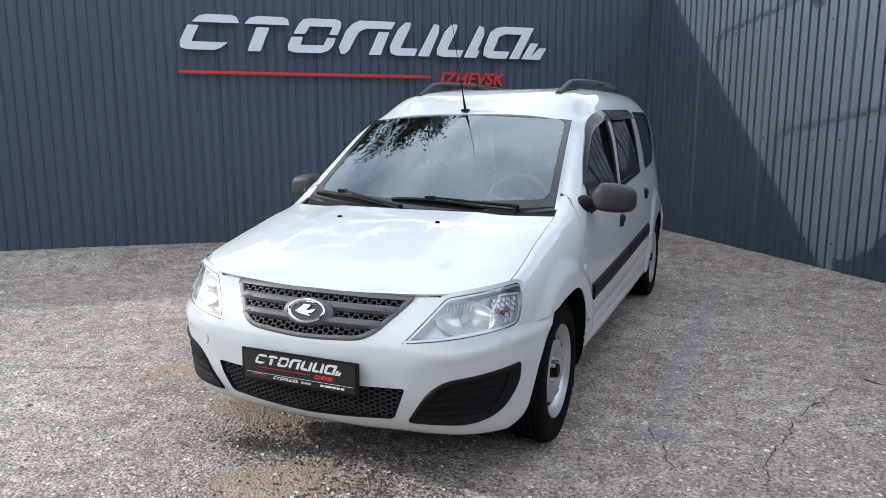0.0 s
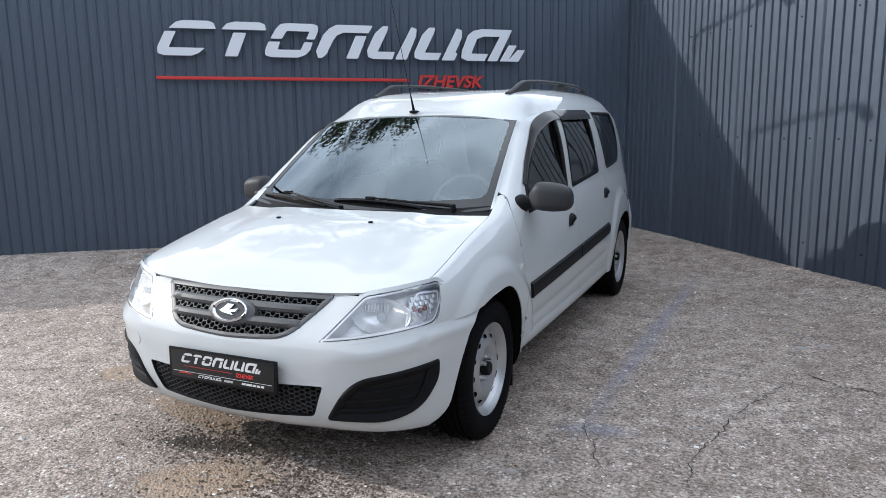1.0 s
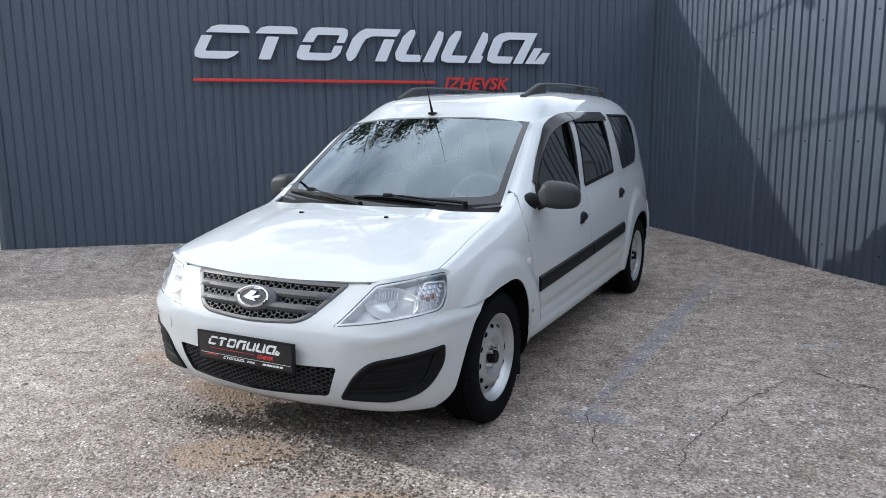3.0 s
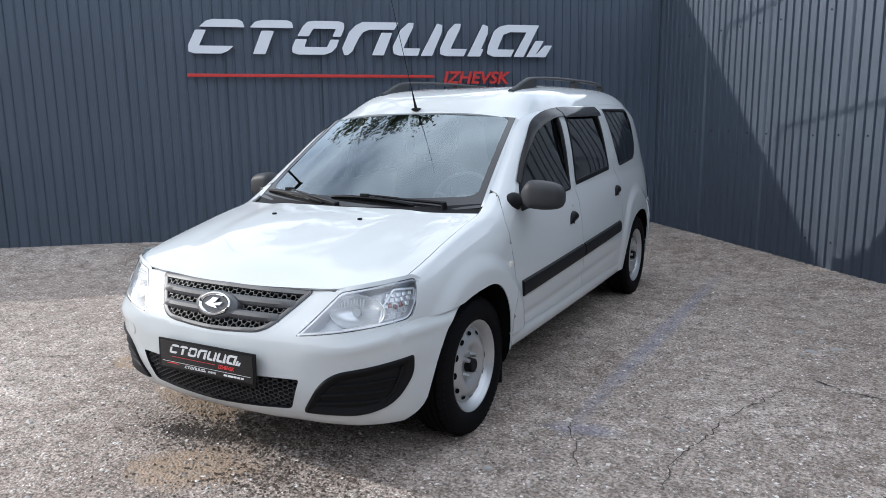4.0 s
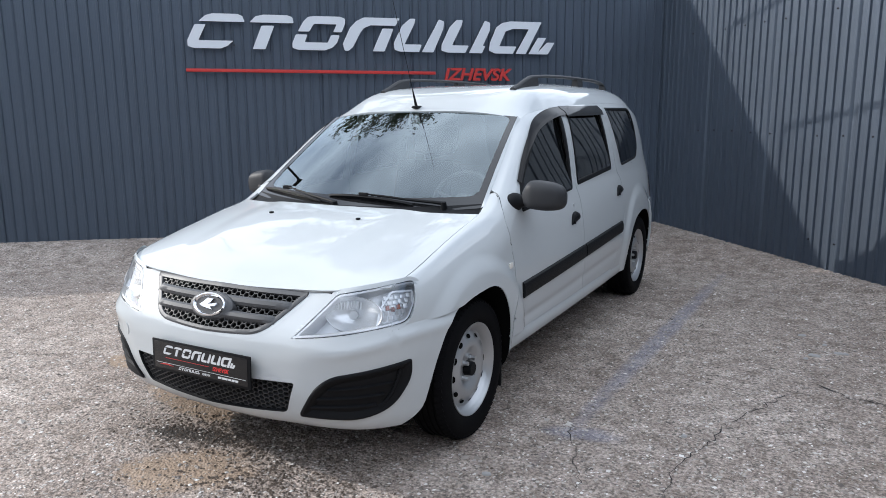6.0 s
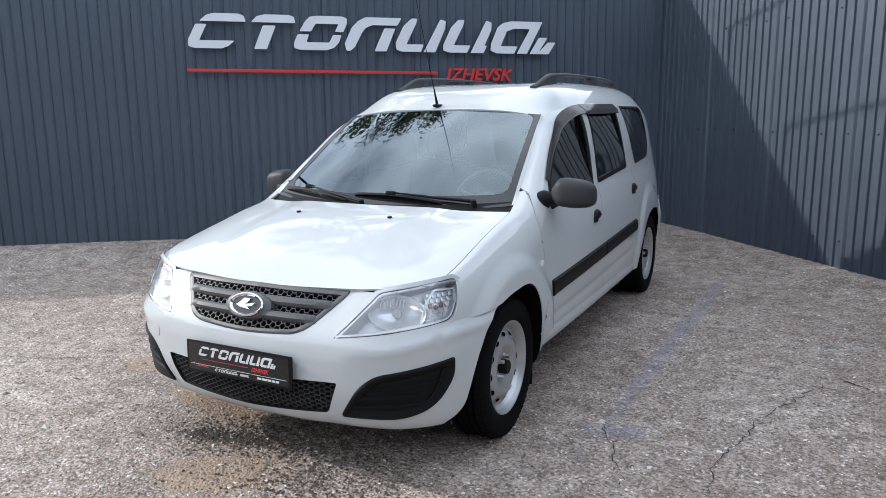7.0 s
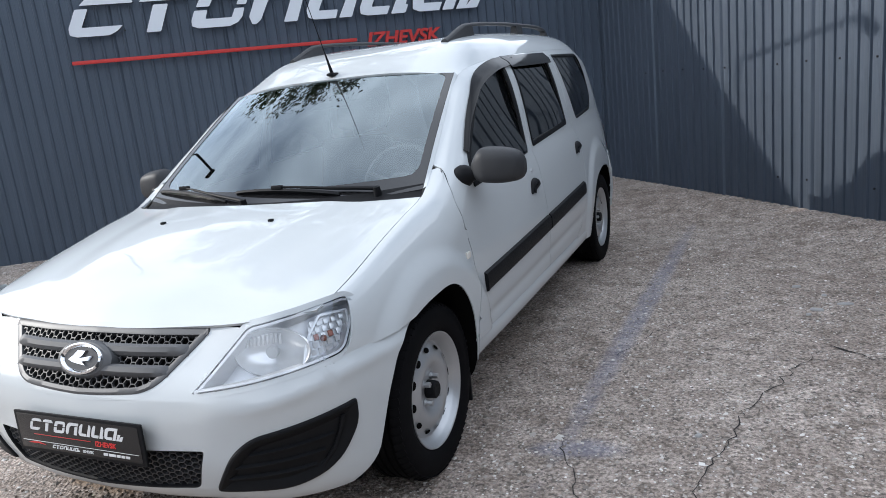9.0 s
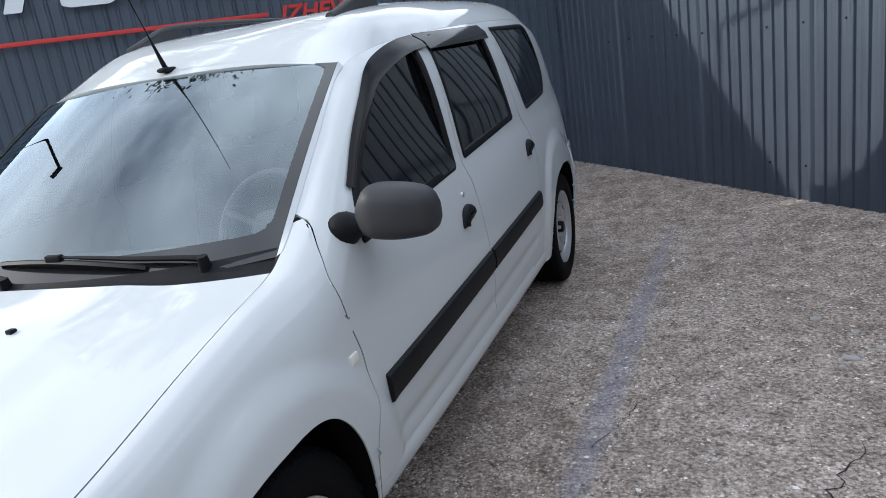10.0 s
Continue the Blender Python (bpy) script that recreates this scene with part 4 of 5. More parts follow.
        bm = bmesh.new()
        add_grid(bm, rows + [liner[1]])
        orient(bm, None)
        put("wheel_arch_liner", bm, GAP_BLACK, owner, "black wheel arch liner")
    # wide black rub strips with a break at the door gap
    for y0, y1, owner in ((1.255, 2.205, "front_door"), (2.222, 3.05, "rear_door")):
        def z_mid(y):
            return .569 + (.634 - .569) * (y - 1.255) / (3.05 - 1.255)
        ys = between(y0, y1, 30)
        prof = ((-.041, .0), (-.036, .012), (-.015, .016), (.018, .016), (.034, .012), (.040, .0))
        bm = bmesh.new()
        rows = [[side(y, z_mid(y) + dz) + Vector((h, 0, 0)) for y in ys] for dz, h in prof]
        vs = add_grid(bm, rows)
        for k in (0, -1):
            bm.faces.new([r[k] for r in vs])
        orient(bm, None)
        parent = [o for o in car.children if o.name.startswith(owner)][-1]
        put("rub_strip", bm, BLACK_PLASTIC, parent, "wide black rub strip")
    # wind deflectors
    def deflector(path, wide, parent, taper=1.0):
        bm = bmesh.new()
        rows = []
        for k, (y, z, ny_, nz_) in enumerate(path):
            w = wide * (taper + (1 - taper) * smoothstep(0, .45, k / len(path)))
            p = side(y, z)
            q = side(y + ny_ * w * .5, z + nz_ * w * .5)
            e = side(y + ny_ * w, z + nz_ * w)
            rows.append([p + Vector((.006, 0, .004)), p + Vector((.010, 0, 0)), q + Vector((.017, 0, 0)), e + Vector((.017, 0, 0))])
        add_grid(bm, rows)
        orient(bm, out)
        bmesh.ops.solidify(bm, geom=bm.faces[:], thickness=.003)
        put("wind_deflector", bm, VISOR, parent, "smoked plastic wind deflector")
    fd = [o for o in car.children if o.name.startswith("front_door")][-1]
    rd = [o for o in car.children if o.name.startswith("rear_door")][-1]
    line = []
    pts = rounded([(1.392, 1.085), (1.58, 1.235), (1.80, 1.376), (1.95, 1.418), (2.06, 1.440), (2.19, 1.450)], [0, .15, .15, .1, .1, 0], 5)
    for i, p in enumerate(pts):
        a, b = pts[max(i - 1, 0)], pts[min(i + 1, len(pts) - 1)]
        t = (Vector(b) - Vector(a)).normalized()
        line.append((p[0], p[1], t.y, -t.x))
    deflector(line, .042, fd, .3)
    deflector([(y, 1.453 + .01 * (y - 2.2), 0, -1) for y in between(2.205, 2.87, 12)], .056, rd)
    # door mirror
    build_mirror(put, fd, sx)
    # mud flap
    for back, owner in ((1.105, wing),):
        bm = bmesh.new()
        add_box(bm, .60, back - .012, .125, .822, back + .002, .38, .004)
        put("mud_flap", bm, BLACK_PLASTIC, owner, "black rubber mud flap")


REPEATER = mat("repeater_lens", (0.75, 0.72, 0.66), 0.15)


def handle(put, door, y, z):
    n = Vector((1, 0, 0))
    outline = dense(rounded([(y - .068, z - .034), (y + .062, z - .012), (y + .058, z + .018), (y + .01, z + .034), (y - .045, z + .022)], [.008, .012, .03, .03, .03], 5), .008)
    bm = bmesh.new()
    rows = [[side(*p) + n * h for p in (inset(outline, d) if d else outline)] for d, h in ((-.003, -.001), (-.002, .006), (.004, .014), (.014, .018), (.024, .0185))]
    vs = add_grid(bm, rows, close=True)
    bm.faces.new(vs[-1])
    orient(bm, LEFT)
    put("door_handle", bm, BLACK_PLASTIC, door, "black plastic door handle")
    if y < 2.5:
        bm = bmesh.new()
        p = side(y + .005, z + .07)
        add_cyl(bm, p - n * .002, p + n * .004, .010, .009, 14)
        put("key_lock", bm, STEEL, door)


def build_mirror(put, door, sx):
    """Foot, neck, shell and glass; the far one is folded in a little."""
    foot = side(1.30, 1.0)
    tuck_in = 0.0 if sx > 0 else .115
    bm = bmesh.new()
    rows = []
    for dx, r1, r2 in ((-.030, .046, .050), (-.012, .050, .054), (.004, .048, .050), (.020, .040, .040), (.036, .026, .027), (.060, .024, .026), (.085, .03, .034)):
        c = foot + Vector((dx, -.004 + dx * .2, -.012 + dx * .25))
        rows.append([c + Vector((0, r1 * math.cos(a), r2 * math.sin(a))) for a in (2 * math.pi * q / 20 for q in range(20))])
    vs = add_grid(bm, rows, close=True)
    bm.faces.new(vs[0])
    orient(bm, None)
    mir = put("door_mirror", bm, BLACK_PLASTIC, door, "grey and black door mirror", 50)
    shell = bmesh.new()
    x0, x1 = .838 - tuck_in, 1.042 - tuck_in
    top = spline((0, 1.048), (.08, 1.074), (.18, 1.097), (.30, 1.101), (.6, 1.095), (.82, 1.084), (.94, 1.068), (1, 1.045))
    low = spline((0, .990), (.10, .972), (.25, .962), (.55, .957), (.85, .962), (.95, .972), (1, .990))
    deep = spline((0, .35), (.12, .72), (.3, .95), (.55, 1.0), (.85, .9), (.95, .72), (1, .45))
    cy = 1.315
    rows = []
    n = 22
    for i in range(n + 1):
        u = i / n
        x = x0 + (x1 - x0) * u
        cz, hz, k = (top(u) + low(u)) / 2, (top(u) - low(u)) / 2, deep(u)
        ring = []
        for q in range(32):
            a = 2 * math.pi * q / 32
            ca, sa = math.cos(a), math.sin(a)
            yy = math.copysign(abs(ca) ** .7, ca)
            zz = math.copysign(abs(sa) ** .6, sa)
            ring.append(Vector((x, cy + yy * (.072 if yy < 0 else .045) * k + .03 * u, cz + zz * hz)))
        rows.append(ring)
    vs = add_grid(shell, rows, close=True)
    shell.faces.new(vs[0])
    shell.faces.new(vs[-1])
    orient(shell, None)
    put("mirror_shell", shell, GREY_PLASTIC, mir, "grey plastic mirror housing", 60)
    bm = bmesh.new()
    add_box(bm, x0 + .035, cy + .055, .978, x1 - .045, cy + .063, 1.066, .003)
    put("mirror_glass", bm, CHROME, mir)


def build_top():
    rows = [[(u, y) for u in between(-.999, .999, 70)] for y in between(1.68, ROOF_END, 90)]
    top = part("roof", skin(roof, rows, out=UP), WHITE, car, "white roof", 40)
    # windscreen with its black band
    ws = bmesh.new()
    add_grid(ws, [[windscreen(u, v) for u in between(-1, 1, 60)] for v in between(0, 1, 44)])
    orient(ws, (0, -1, 1))
    glass = part("windscreen", ws, WINDSCREEN, car, "clear windscreen with black border", 60)
    glass.visible_shadow = False

    def frit(u_in, v_lo, v_hi, name):
        inner = rounded([(-1 + u_in, v_lo), (1 - u_in, v_lo), (1 - u_in, 1 - v_hi), (-1 + u_in, 1 - v_hi)], .07, 6)
        hole = dense(inner, .03)
        b2 = skin(lambda u, v: windscreen(u, v) + Vector((0, -.0012, .0016)), [[(u, v) for u in between(-.998, .998, 150)] for v in between(0, .998, 100)], holes=[hole], out=(0, -1, 1), thick=0)
        part(name, b2, FRIT, glass, "black ceramic border")
    frit(.056, .12, .012, "glass_border")
    # scuttle panel
    bm = bmesh.new()
    rows = []
    for k in range(6):
        w = k / 5
        rows.append([(lambda a, b: a.lerp(b, w))(hood(x, 1.0) + Vector((0, .006, -.012)), windscreen(x / .695, .035) + Vector((0, 0, .004))) + Vector((0, 0, -.012 * math.sin(math.pi * w))) for x in between(-.69, .69, 50)])
    add_grid(bm, rows)
    orient(bm, UP)
    cowl = part("scuttle_panel", bm, BLACK_PLASTIC, car, "black plastic scuttle panel")
    # windscreen pillars between glass and flank: fill strips
    for sx in (1, -1):
        bm = bmesh.new()
        rows = []
        for k in range(25):
            v = k / 24
            g = windscreen(1, v)
            e = side(1.14 + (1.765 - 1.14) * v, edge_z(1.14 + (1.765 - 1.14) * v))
            rows.append([g + Vector((-.010, .002, .0)), g + Vector((.001, -.002, .003)), g.lerp(e, .25) + Vector((.001, -.001, .003)), e + Vector((.002, 0, .001))])
        add_grid(bm, [r[:2] for r in rows])
        orient(bm, (1, -1, 1))
        part("pillar_seal", mirror_bm(bm, sx), BLACK_PLASTIC, car)
        bm = bmesh.new()
        add_grid(bm, [r[1:] for r in rows])
        orient(bm, (1, -1, 1))
        part("windscreen_pillar", mirror_bm(bm, sx), WHITE, car, "white windscreen pillar")
        build_rail(sx)
    # aerial
    p = roof(0, 1.715)
    bm = bmesh.new()
    add_box(bm, -.020, -.032, -.002, .020, .036, .016, .012, Matrix.Translation(p))
    aerial = part("aerial", bm, BLACK_PLASTIC, car, "black roof aerial")
    bm = bmesh.new()
    tip = p + Vector((0, -.20, .48)).normalized() * .72
    thick = (.0095, .0066, .0044, .0022, .0019, .0016, .0010)
    way = tip - p
    add_tube(bm, [p + way * (d / way.length) for d in (.008, .05, .10, .125, .30, .50, .72)], lambda u: thick[round(u * 6)], 8)
    part("aerial_whip", bm, BLACK_PLASTIC, aerial)
    build_wiper(.526, .09, -.14, .37, cowl)
    build_wiper(-.058, -.46, -.67, -.17, cowl)


FRIT = mat("glass_border_black", (0.012, 0.012, 0.013), 0.12, spec=0.6)


def build_rail(sx):
    """A long roof rail on three feet, its ends run down into the roof."""
    y0, y1 = 2.08, 3.97

    def height(y):
        return .006 + .048 * smoothstep(y0, y0 + .28, y) * (1 - smoothstep(y1 - .20, y1, y))

    def at(y):
        p = roof(.68, 1.68 + (y - 1.745) * (ROOF_END - 1.68) / (ROOF_END - 1.745))
        return p
    bm = bmesh.new()
    rows = []
    for y in between(y0, y1, 60):
        b, h = at(y), height(y)
        low = min(.011, h + .004)
        wide = .018
        c = b + Vector((0, 0, h))
        rows.append([c + Vector((-wide, 0, -low)), c + Vector((-wide, 0, .0)), c + Vector((-wide * .5, 0, .008)), c + Vector((wide * .5, 0, .008)), c + Vector((wide, 0, .0)), c + Vector((wide, 0, -low))])
    vs = add_grid(bm, rows, close=True)
    bm.faces.new(vs[0])
    bm.faces.new(vs[-1])
    orient(bm, None)
    rail = part("roof_rail", mirror_bm(bm, sx), GREY_PLASTIC, car, "grey plastic roof rail", 50)
    for a, b_ in ((y0 + .01, y0 + .32), (3.13, 3.24), (y1 - .17, y1 - .01)):
        bm = bmesh.new()
        rows = []
        for y in between(a, b_, 12):
            b, h = at(y), height(y)
            rows.append([b + Vector((-.025, 0, -.004)), b + Vector((-.016, 0, h)), b + Vector((.016, 0, h)), b + Vector((.025, 0, -.018))])
        vs = add_grid(bm, rows, close=True)
        bm.faces.new(vs[0])
        bm.faces.new(vs[-1])
        orient(bm, None)
        part("rail_foot", mirror_bm(bm, sx), GREY_PLASTIC, rail, "", 50)


def build_wiper(x_pivot, x_clip, x_tip, x_end, cowl):
    """An arm from its pivot to the clip of a blade that lies along the foot of the glass."""
    def on(x, v, h):
        return windscreen(x / .695, v) + Vector((0, -.6 * h, .8 * h))
    piv, mid = on(x_pivot, .03, .010), on(x_clip, .105, .030)
    bm = bmesh.new()
    add_cyl(bm, piv - Vector((0, 0, .02)), piv + Vector((0, -.006, .018)), .017, .013, 16)
    add_tube(bm, [piv + Vector((0, 0, .010)), piv.lerp(mid, .12) + Vector((0, -.002, .010)), piv.lerp(mid, .45) + Vector((0, -.002, .004)), piv.lerp(mid, .8) + Vector((0, -.002, .003)), mid], lambda u: .0095 - .0055 * u, 8)
    wiper = part("wiper_arm", bm, BLACK_PLASTIC, cowl, "black wiper arm and blade")
    v_tip = .105 - .030 * smoothstep(.4, .7, abs(x_tip))
    bm = bmesh.new()
    rows = []
    for i in range(25):
        u = i / 24
        x = x_tip + (x_end - x_tip) * u
        v = v_tip + (.050 - v_tip) * u + .014 * math.sin(math.pi * u)
        h = .008 + .017 * math.sin(math.pi * u) ** .6
        a, b = on(x, v, .002), on(x, v, h)
        w = Vector((0, .006, .004))
        rows.append([a - w * .3, b - w, b + Vector((0, 0, .003)), b + w, a + w * .3])
    vs = add_grid(bm, rows, close=True)
    bm.faces.new(vs[0])
    bm.faces.new(vs[-1])
    orient(bm, None)
    part("wiper_blade", bm, BLACK_PLASTIC, wiper)
    bm = bmesh.new()
    add_box(bm, -.026, -.009, -.012, .026, .009, .007, .005, Matrix.Translation(mid))
    part("wiper_clip", bm, BLACK_PLASTIC, wiper)


def build_wheel():
    """A steel wheel with its tyre, turned outwards to +x, about its own middle."""
    hub = bmesh.new()
    add_cyl(hub, (.036, 0, 0), (.076, 0, 0), .034, .031, 24)
    add_cyl(hub, (.076, 0, 0), (.080, 0, 0), .031, .026, 24)
    wheel = new("wheel", mesh_from("wheel", hub, BLACK_PLASTIC, 30))

    def lathe(profile, segs=64, closed=False):
        bm = bmesh.new()
        rows = [[Vector((x, r * math.cos(a), r * math.sin(a))) for a in (2 * math.pi * k / segs for k in range(segs))] for x, r in profile]
        add_grid(bm, rows, close=True)
        orient(bm, None)
        return bm
    # tyre
    prof = [(-.072, .192), (-.088, .215), (-.0925, .25), (-.090, .280), (-.080, .300), (-.066, .309)]
    for g in (-.045, -.015, .015, .045):
        prof += [(g - .0055, .3115), (g - .0035, .3035), (g + .0035, .3035), (g + .0055, .3115)]
    prof += [(.066, .309), (.080, .300), (.090, .280), (.0925, .25), (.091, .238), (.088, .222), (.076, .205), (.070, .200)]
    bm = lathe(prof, 96)
    part("tyre", bm, RUBBER, wheel, "black road tyre", 40)
    # tread blocks on the shoulders
    bm = bmesh.new()
    for k in range(64):
        a = 2 * math.pi * k / 64
        for sx in (-1, 1):
            m = Matrix.Rotation(a, 4, 'X') @ Matrix.Translation((sx * .068, 0, .3055)) @ Matrix.Rotation(radians(sx * 26), 4, 'Y') @ Matrix.Rotation(radians(12), 4, 'Z')
            add_box(bm, -.016, -.0105, -.004, .016, .0105, .003, 0, m)
    tagged(part("tread", bm, RUBBER, wheel, "shoulder blocks of the tread"), kind="stuff")
    # rim
    rim = part("rim", lathe([(-.07, .192), (.060, .186), (.064, .194), (.072, .202), (.078, .2075), (.082, .207), (.081, .203), (.074, .196), (.066, .189), (.058, .181), (.048, .177), (.043, .173)], 80), STEEL, wheel, "silver steel rim", 30)
    bm = bmesh.new()
    segs = 80
    disc = [(.043, .175), (.041, .169), (.051, .153), (.062, .130), (.068, .112), (.065, .096), (.055, .080), (.045, .066), (.041, .054), (.043, .032)]
    rows = [[Vector((x, r * math.cos(a), r * math.sin(a))) for a in (2 * math.pi * k / segs for k in range(segs))] for x, r in disc]
    add_grid(bm, rows, close=True)
    orient(bm, LEFT)
    part("wheel_disc", bm, STEEL, rim, "", 30)
    for k in range(12):
        a = 2 * math.pi * (k + .5) / 12
        bm = bmesh.new()
        c = Vector((.0535, .147 * math.cos(a), .147 * math.sin(a)))
        n = Vector((.82, .57 * math.cos(a), .57 * math.sin(a))).normalized()
        tang = Vector((0, -math.sin(a), math.cos(a)))
        rad = n.cross(tang)
        ring = [c + n * .004 + tang * (.016 * math.cos(q)) + rad * (.0105 * math.sin(q)) for q in (2 * math.pi * j / 16 for j in range(16))]
        bm.faces.new([bm.verts.new(p) for p in ring])
        orient(bm, LEFT)
        part("vent_hole", bm, GAP_BLACK, rim)
    for k in range(4):
        a = 2 * math.pi * (k + .35) / 4
        bm = bmesh.new()
        c = Vector((.043, .050 * math.cos(a), .050 * math.sin(a)))
        add_cyl(bm, c, c + Vector((.030, 0, 0)), .0105, .0095, 6)
        add_cyl(bm, c, c + Vector((.008, 0, 0)), .0145, .0125, 12)
        part("wheel_bolt", bm, STEEL, rim)
    bm = lathe([(-.02, .0), (-.02, .172)], 32)
    part("brake_drum", bm, GAP_BLACK, wheel)
    wheel.parent = car
    return wheel


def build_wheels():
    first = build_wheel()
    spots = [(.742, AXLE_F, 0, 17), (.742, AXLE_R, 0, 48), (-.742, AXLE_F, 180, 5), (-.742, AXLE_R, 180, 71)]
    for k, (x, y, turn, spin) in enumerate(spots):
        m = pose(x, y, HUB_Z + .006, 0, 0, turn) @ Matrix.Rotation(radians(spin), 4, 'X')
        if k == 0:
            first.matrix_basis = m
        else:
            copy_thing(first, m)


def build_shell():
    """Floor, bulkhead and the dark inside of the body."""
    bm = bmesh.new()
    add_box(bm, -.70, .35, .24, .70, 4.25, .29, .01)
    add_box(bm, -.50, .34, .26, .50, .95, .56, .03)
    add_box(bm, -.72, .98, .26, .72, 1.08, .90, .01)
    part("underbody", bm, GAP_BLACK, car)
    # dashboard
    bm = bmesh.new()
    rows = []
    for y, z in ((1.06, .90), (1.16, .925), (1.30, .935), (1.44, .925), (1.50, .89), (1.50, .70), (1.44, .55)):
        rows.append([Vector((x, y + .02 * (x / .7) ** 2, z + .012 * math.exp(-((x - .36) / .16) ** 2) * (1 if z > .9 else 0))) for x in between(-.73, .73, 24)])
    add_grid(bm, rows)
    orient(bm, UP)
    part("dashboard", bm, DASH, car, "grey plastic dashboard")
    # steering wheel
    bm = bmesh.new()
    m = Matrix.Translation((.36, 1.60, .925)) @ Matrix.Rotation(radians(66), 4, 'X')
    ring = [m @ Vector((.185 * math.cos(a), .185 * math.sin(a), 0)) for a in (2 * math.pi * k / 40 for k in range(41))]
    add_tube(bm, ring, .014, 10, caps=False)
    add_cyl(bm, m @ Vector((0, 0, -.03)), m @ Vector((0, 0, .02)), .07, .06, 20)
    for a in (20, 160, 270):
        add_tube(bm, [m @ Vector((.05 * math.cos(radians(a)), .05 * math.sin(radians(a)), 0)), m @ Vector((.18 * math.cos(radians(a)), .18 * math.sin(radians(a)), 0))], .013, 8)
    part("steering_wheel", bm, SEAT_CLOTH, car, "black steering wheel")
    # seats
    for x in (-.36, .36):
        bm = bmesh.new()
        add_box(bm, x - .24, 1.85, .30, x + .24, 2.36, .54, .06)
        add_box(bm, x - .235, -.06, 0, x + .235, .08, .62, .055, Matrix.Translation((0, 2.34, .50)) @ Matrix.Rotation(radians(-14), 4, 'X'))
        add_box(bm, x - .13, -.04, .66, x + .13, .06, .84, .04, Matrix.Translation((0, 2.34, .50)) @ Matrix.Rotation(radians(-14), 4, 'X'))
        part("front_seat", bm, SEAT_CLOTH, car, "dark cloth front seat")
    bm = bmesh.new()
    add_box(bm, -.62, 2.85, .30, .62, 3.10, 1.02, .06)
    part("rear_bench", bm, SEAT_CLOTH, car, "dark cloth rear bench")
    bm = bmesh.new()
    add_box(bm, -.11, -.012, -.03, .11, .016, .035, .012, Matrix.Translation((0, 1.66, 1.325)))
    add_cyl(bm, (0, 1.66, 1.35), (0, 1.68, 1.42), .008, .008, 8)
    part("inside_mirror", bm, BLACK_PLASTIC, car, "black inside mirror")
    # tailgate and rear bumper close the back
    bm = bmesh.new()
    rows = []
    for k in range(13):
        w = k / 12
        z = .42 + (1.42 - .42) * w
        yb = 4.46 - .06 * w - .36 * smoothstep(.3, 1.05, w)
        xx = .74 - .06 * w - .04 * smoothstep(.6, 1, w)
        rows.append([Vector((x, yb - .12 * abs(x / .8) ** 4, z)) for x in between(-xx, xx, 20)])
    add_grid(bm, rows)
    orient(bm, (0, 1, 0))
    part("tailgate", bm, WHITE, car, "white tailgate")
    bm = bmesh.new()
    rows = []
    for z, o in ((.22, .05), (.30, .0), (.45, -.02), (.56, .0), (.60, .05)):
        rows.append([Vector((.765 * math.sin(a), 4.33 + (.15 - o) * math.cos(a) ** .6 if math.cos(a) > 0 else 4.33, z)) for a in between(-math.pi / 2, math.pi / 2, 30)])
    add_grid(bm, rows)
    orient(bm, (0, 1, 0))
    bumper = part("rear_bumper", bm, WHITE, car, "white rear bumper")

    def arch_end(z):
        return 4.105 if z < .42 else 4.105 - .13 * (z - .42) / .25
    for sx in (1, -1):
        bm = bmesh.new()
        rows = [[side(y, z) + Vector((.004, .002, 0)) for y in between(4.28, 4.46, 8)] for z in between(.66, 1.0, 12)]
        add_grid(bm, rows)
        orient(bm, LEFT)
        part("rear_light", mirror_bm(bm, sx), REAR_RED, car, "red rear light")
        bm = bmesh.new()
        rows = [[side(y, z) + Vector((h, 0, 0)) for y in between(max(4.03, arch_end(z)), 4.46, 12)] for z, h in ((.31, -.004), (.32, .010), (.45, .013), (.60, .013), (.70, .012), (.715, .006), (.72, -.004))]
        add_grid(bm, rows)
        orient(bm, LEFT)
        turn_in(bm, .012)
        part("bumper_corner", mirror_bm(bm, sx), WHITE, bumper)


REAR_RED = mat("rear_light_red", (0.35, 0.02, 0.02), 0.15)

build_shell()
front_end()
build_hood()
for _sx in (1, -1):
    build_side(_sx)
build_top()
build_wheels()


def square_corners():
    """The front corners stand forward and out a little more than the plain curves have them."""
    one = Matrix.Identity(4)
    for ob in car.children_recursive:
        up, still = ob, True
        while up is not car:
            still = still and up.matrix_basis == one
            up = up.parent
        if ob.type != 'MESH' or not still or ob.name.split(".")[0] in ("underbody", "dashboard"):
            continue
        for v in ob.data.vertices:
            a = abs(v.co.x)
            if a < .25 or v.co.y > .80:
                continue
            k = .062 * (.70 + .30 * smoothstep(.35, .60, v.co.z)) * smoothstep(.25, .72, a) * (1 - smoothstep(.30, .80, v.co.y)) * (1 - smoothstep(.80, 1.0, v.co.z))
            v.co.x += math.copysign(.54, v.co.x) * k
            v.co.y -= .84 * k


square_corners()

# ---- the sign on the back wall ----
SIGN_EDGE = mat("sign_edge", (0.05, 0.055, 0.06), 0.5)
SIGN = BACK @ Matrix.Translation((-5.40, -0.045, 2.105)) @ Matrix.Rotation(radians(0.5), 4, 'Y')
PIECES = []


def piece(*corners):
    """One flat piece of the slanted lettering, in centimetres from the sign's foot."""
    PIECES.append([Vector((x / 100, z / 100)) for x, z in corners])


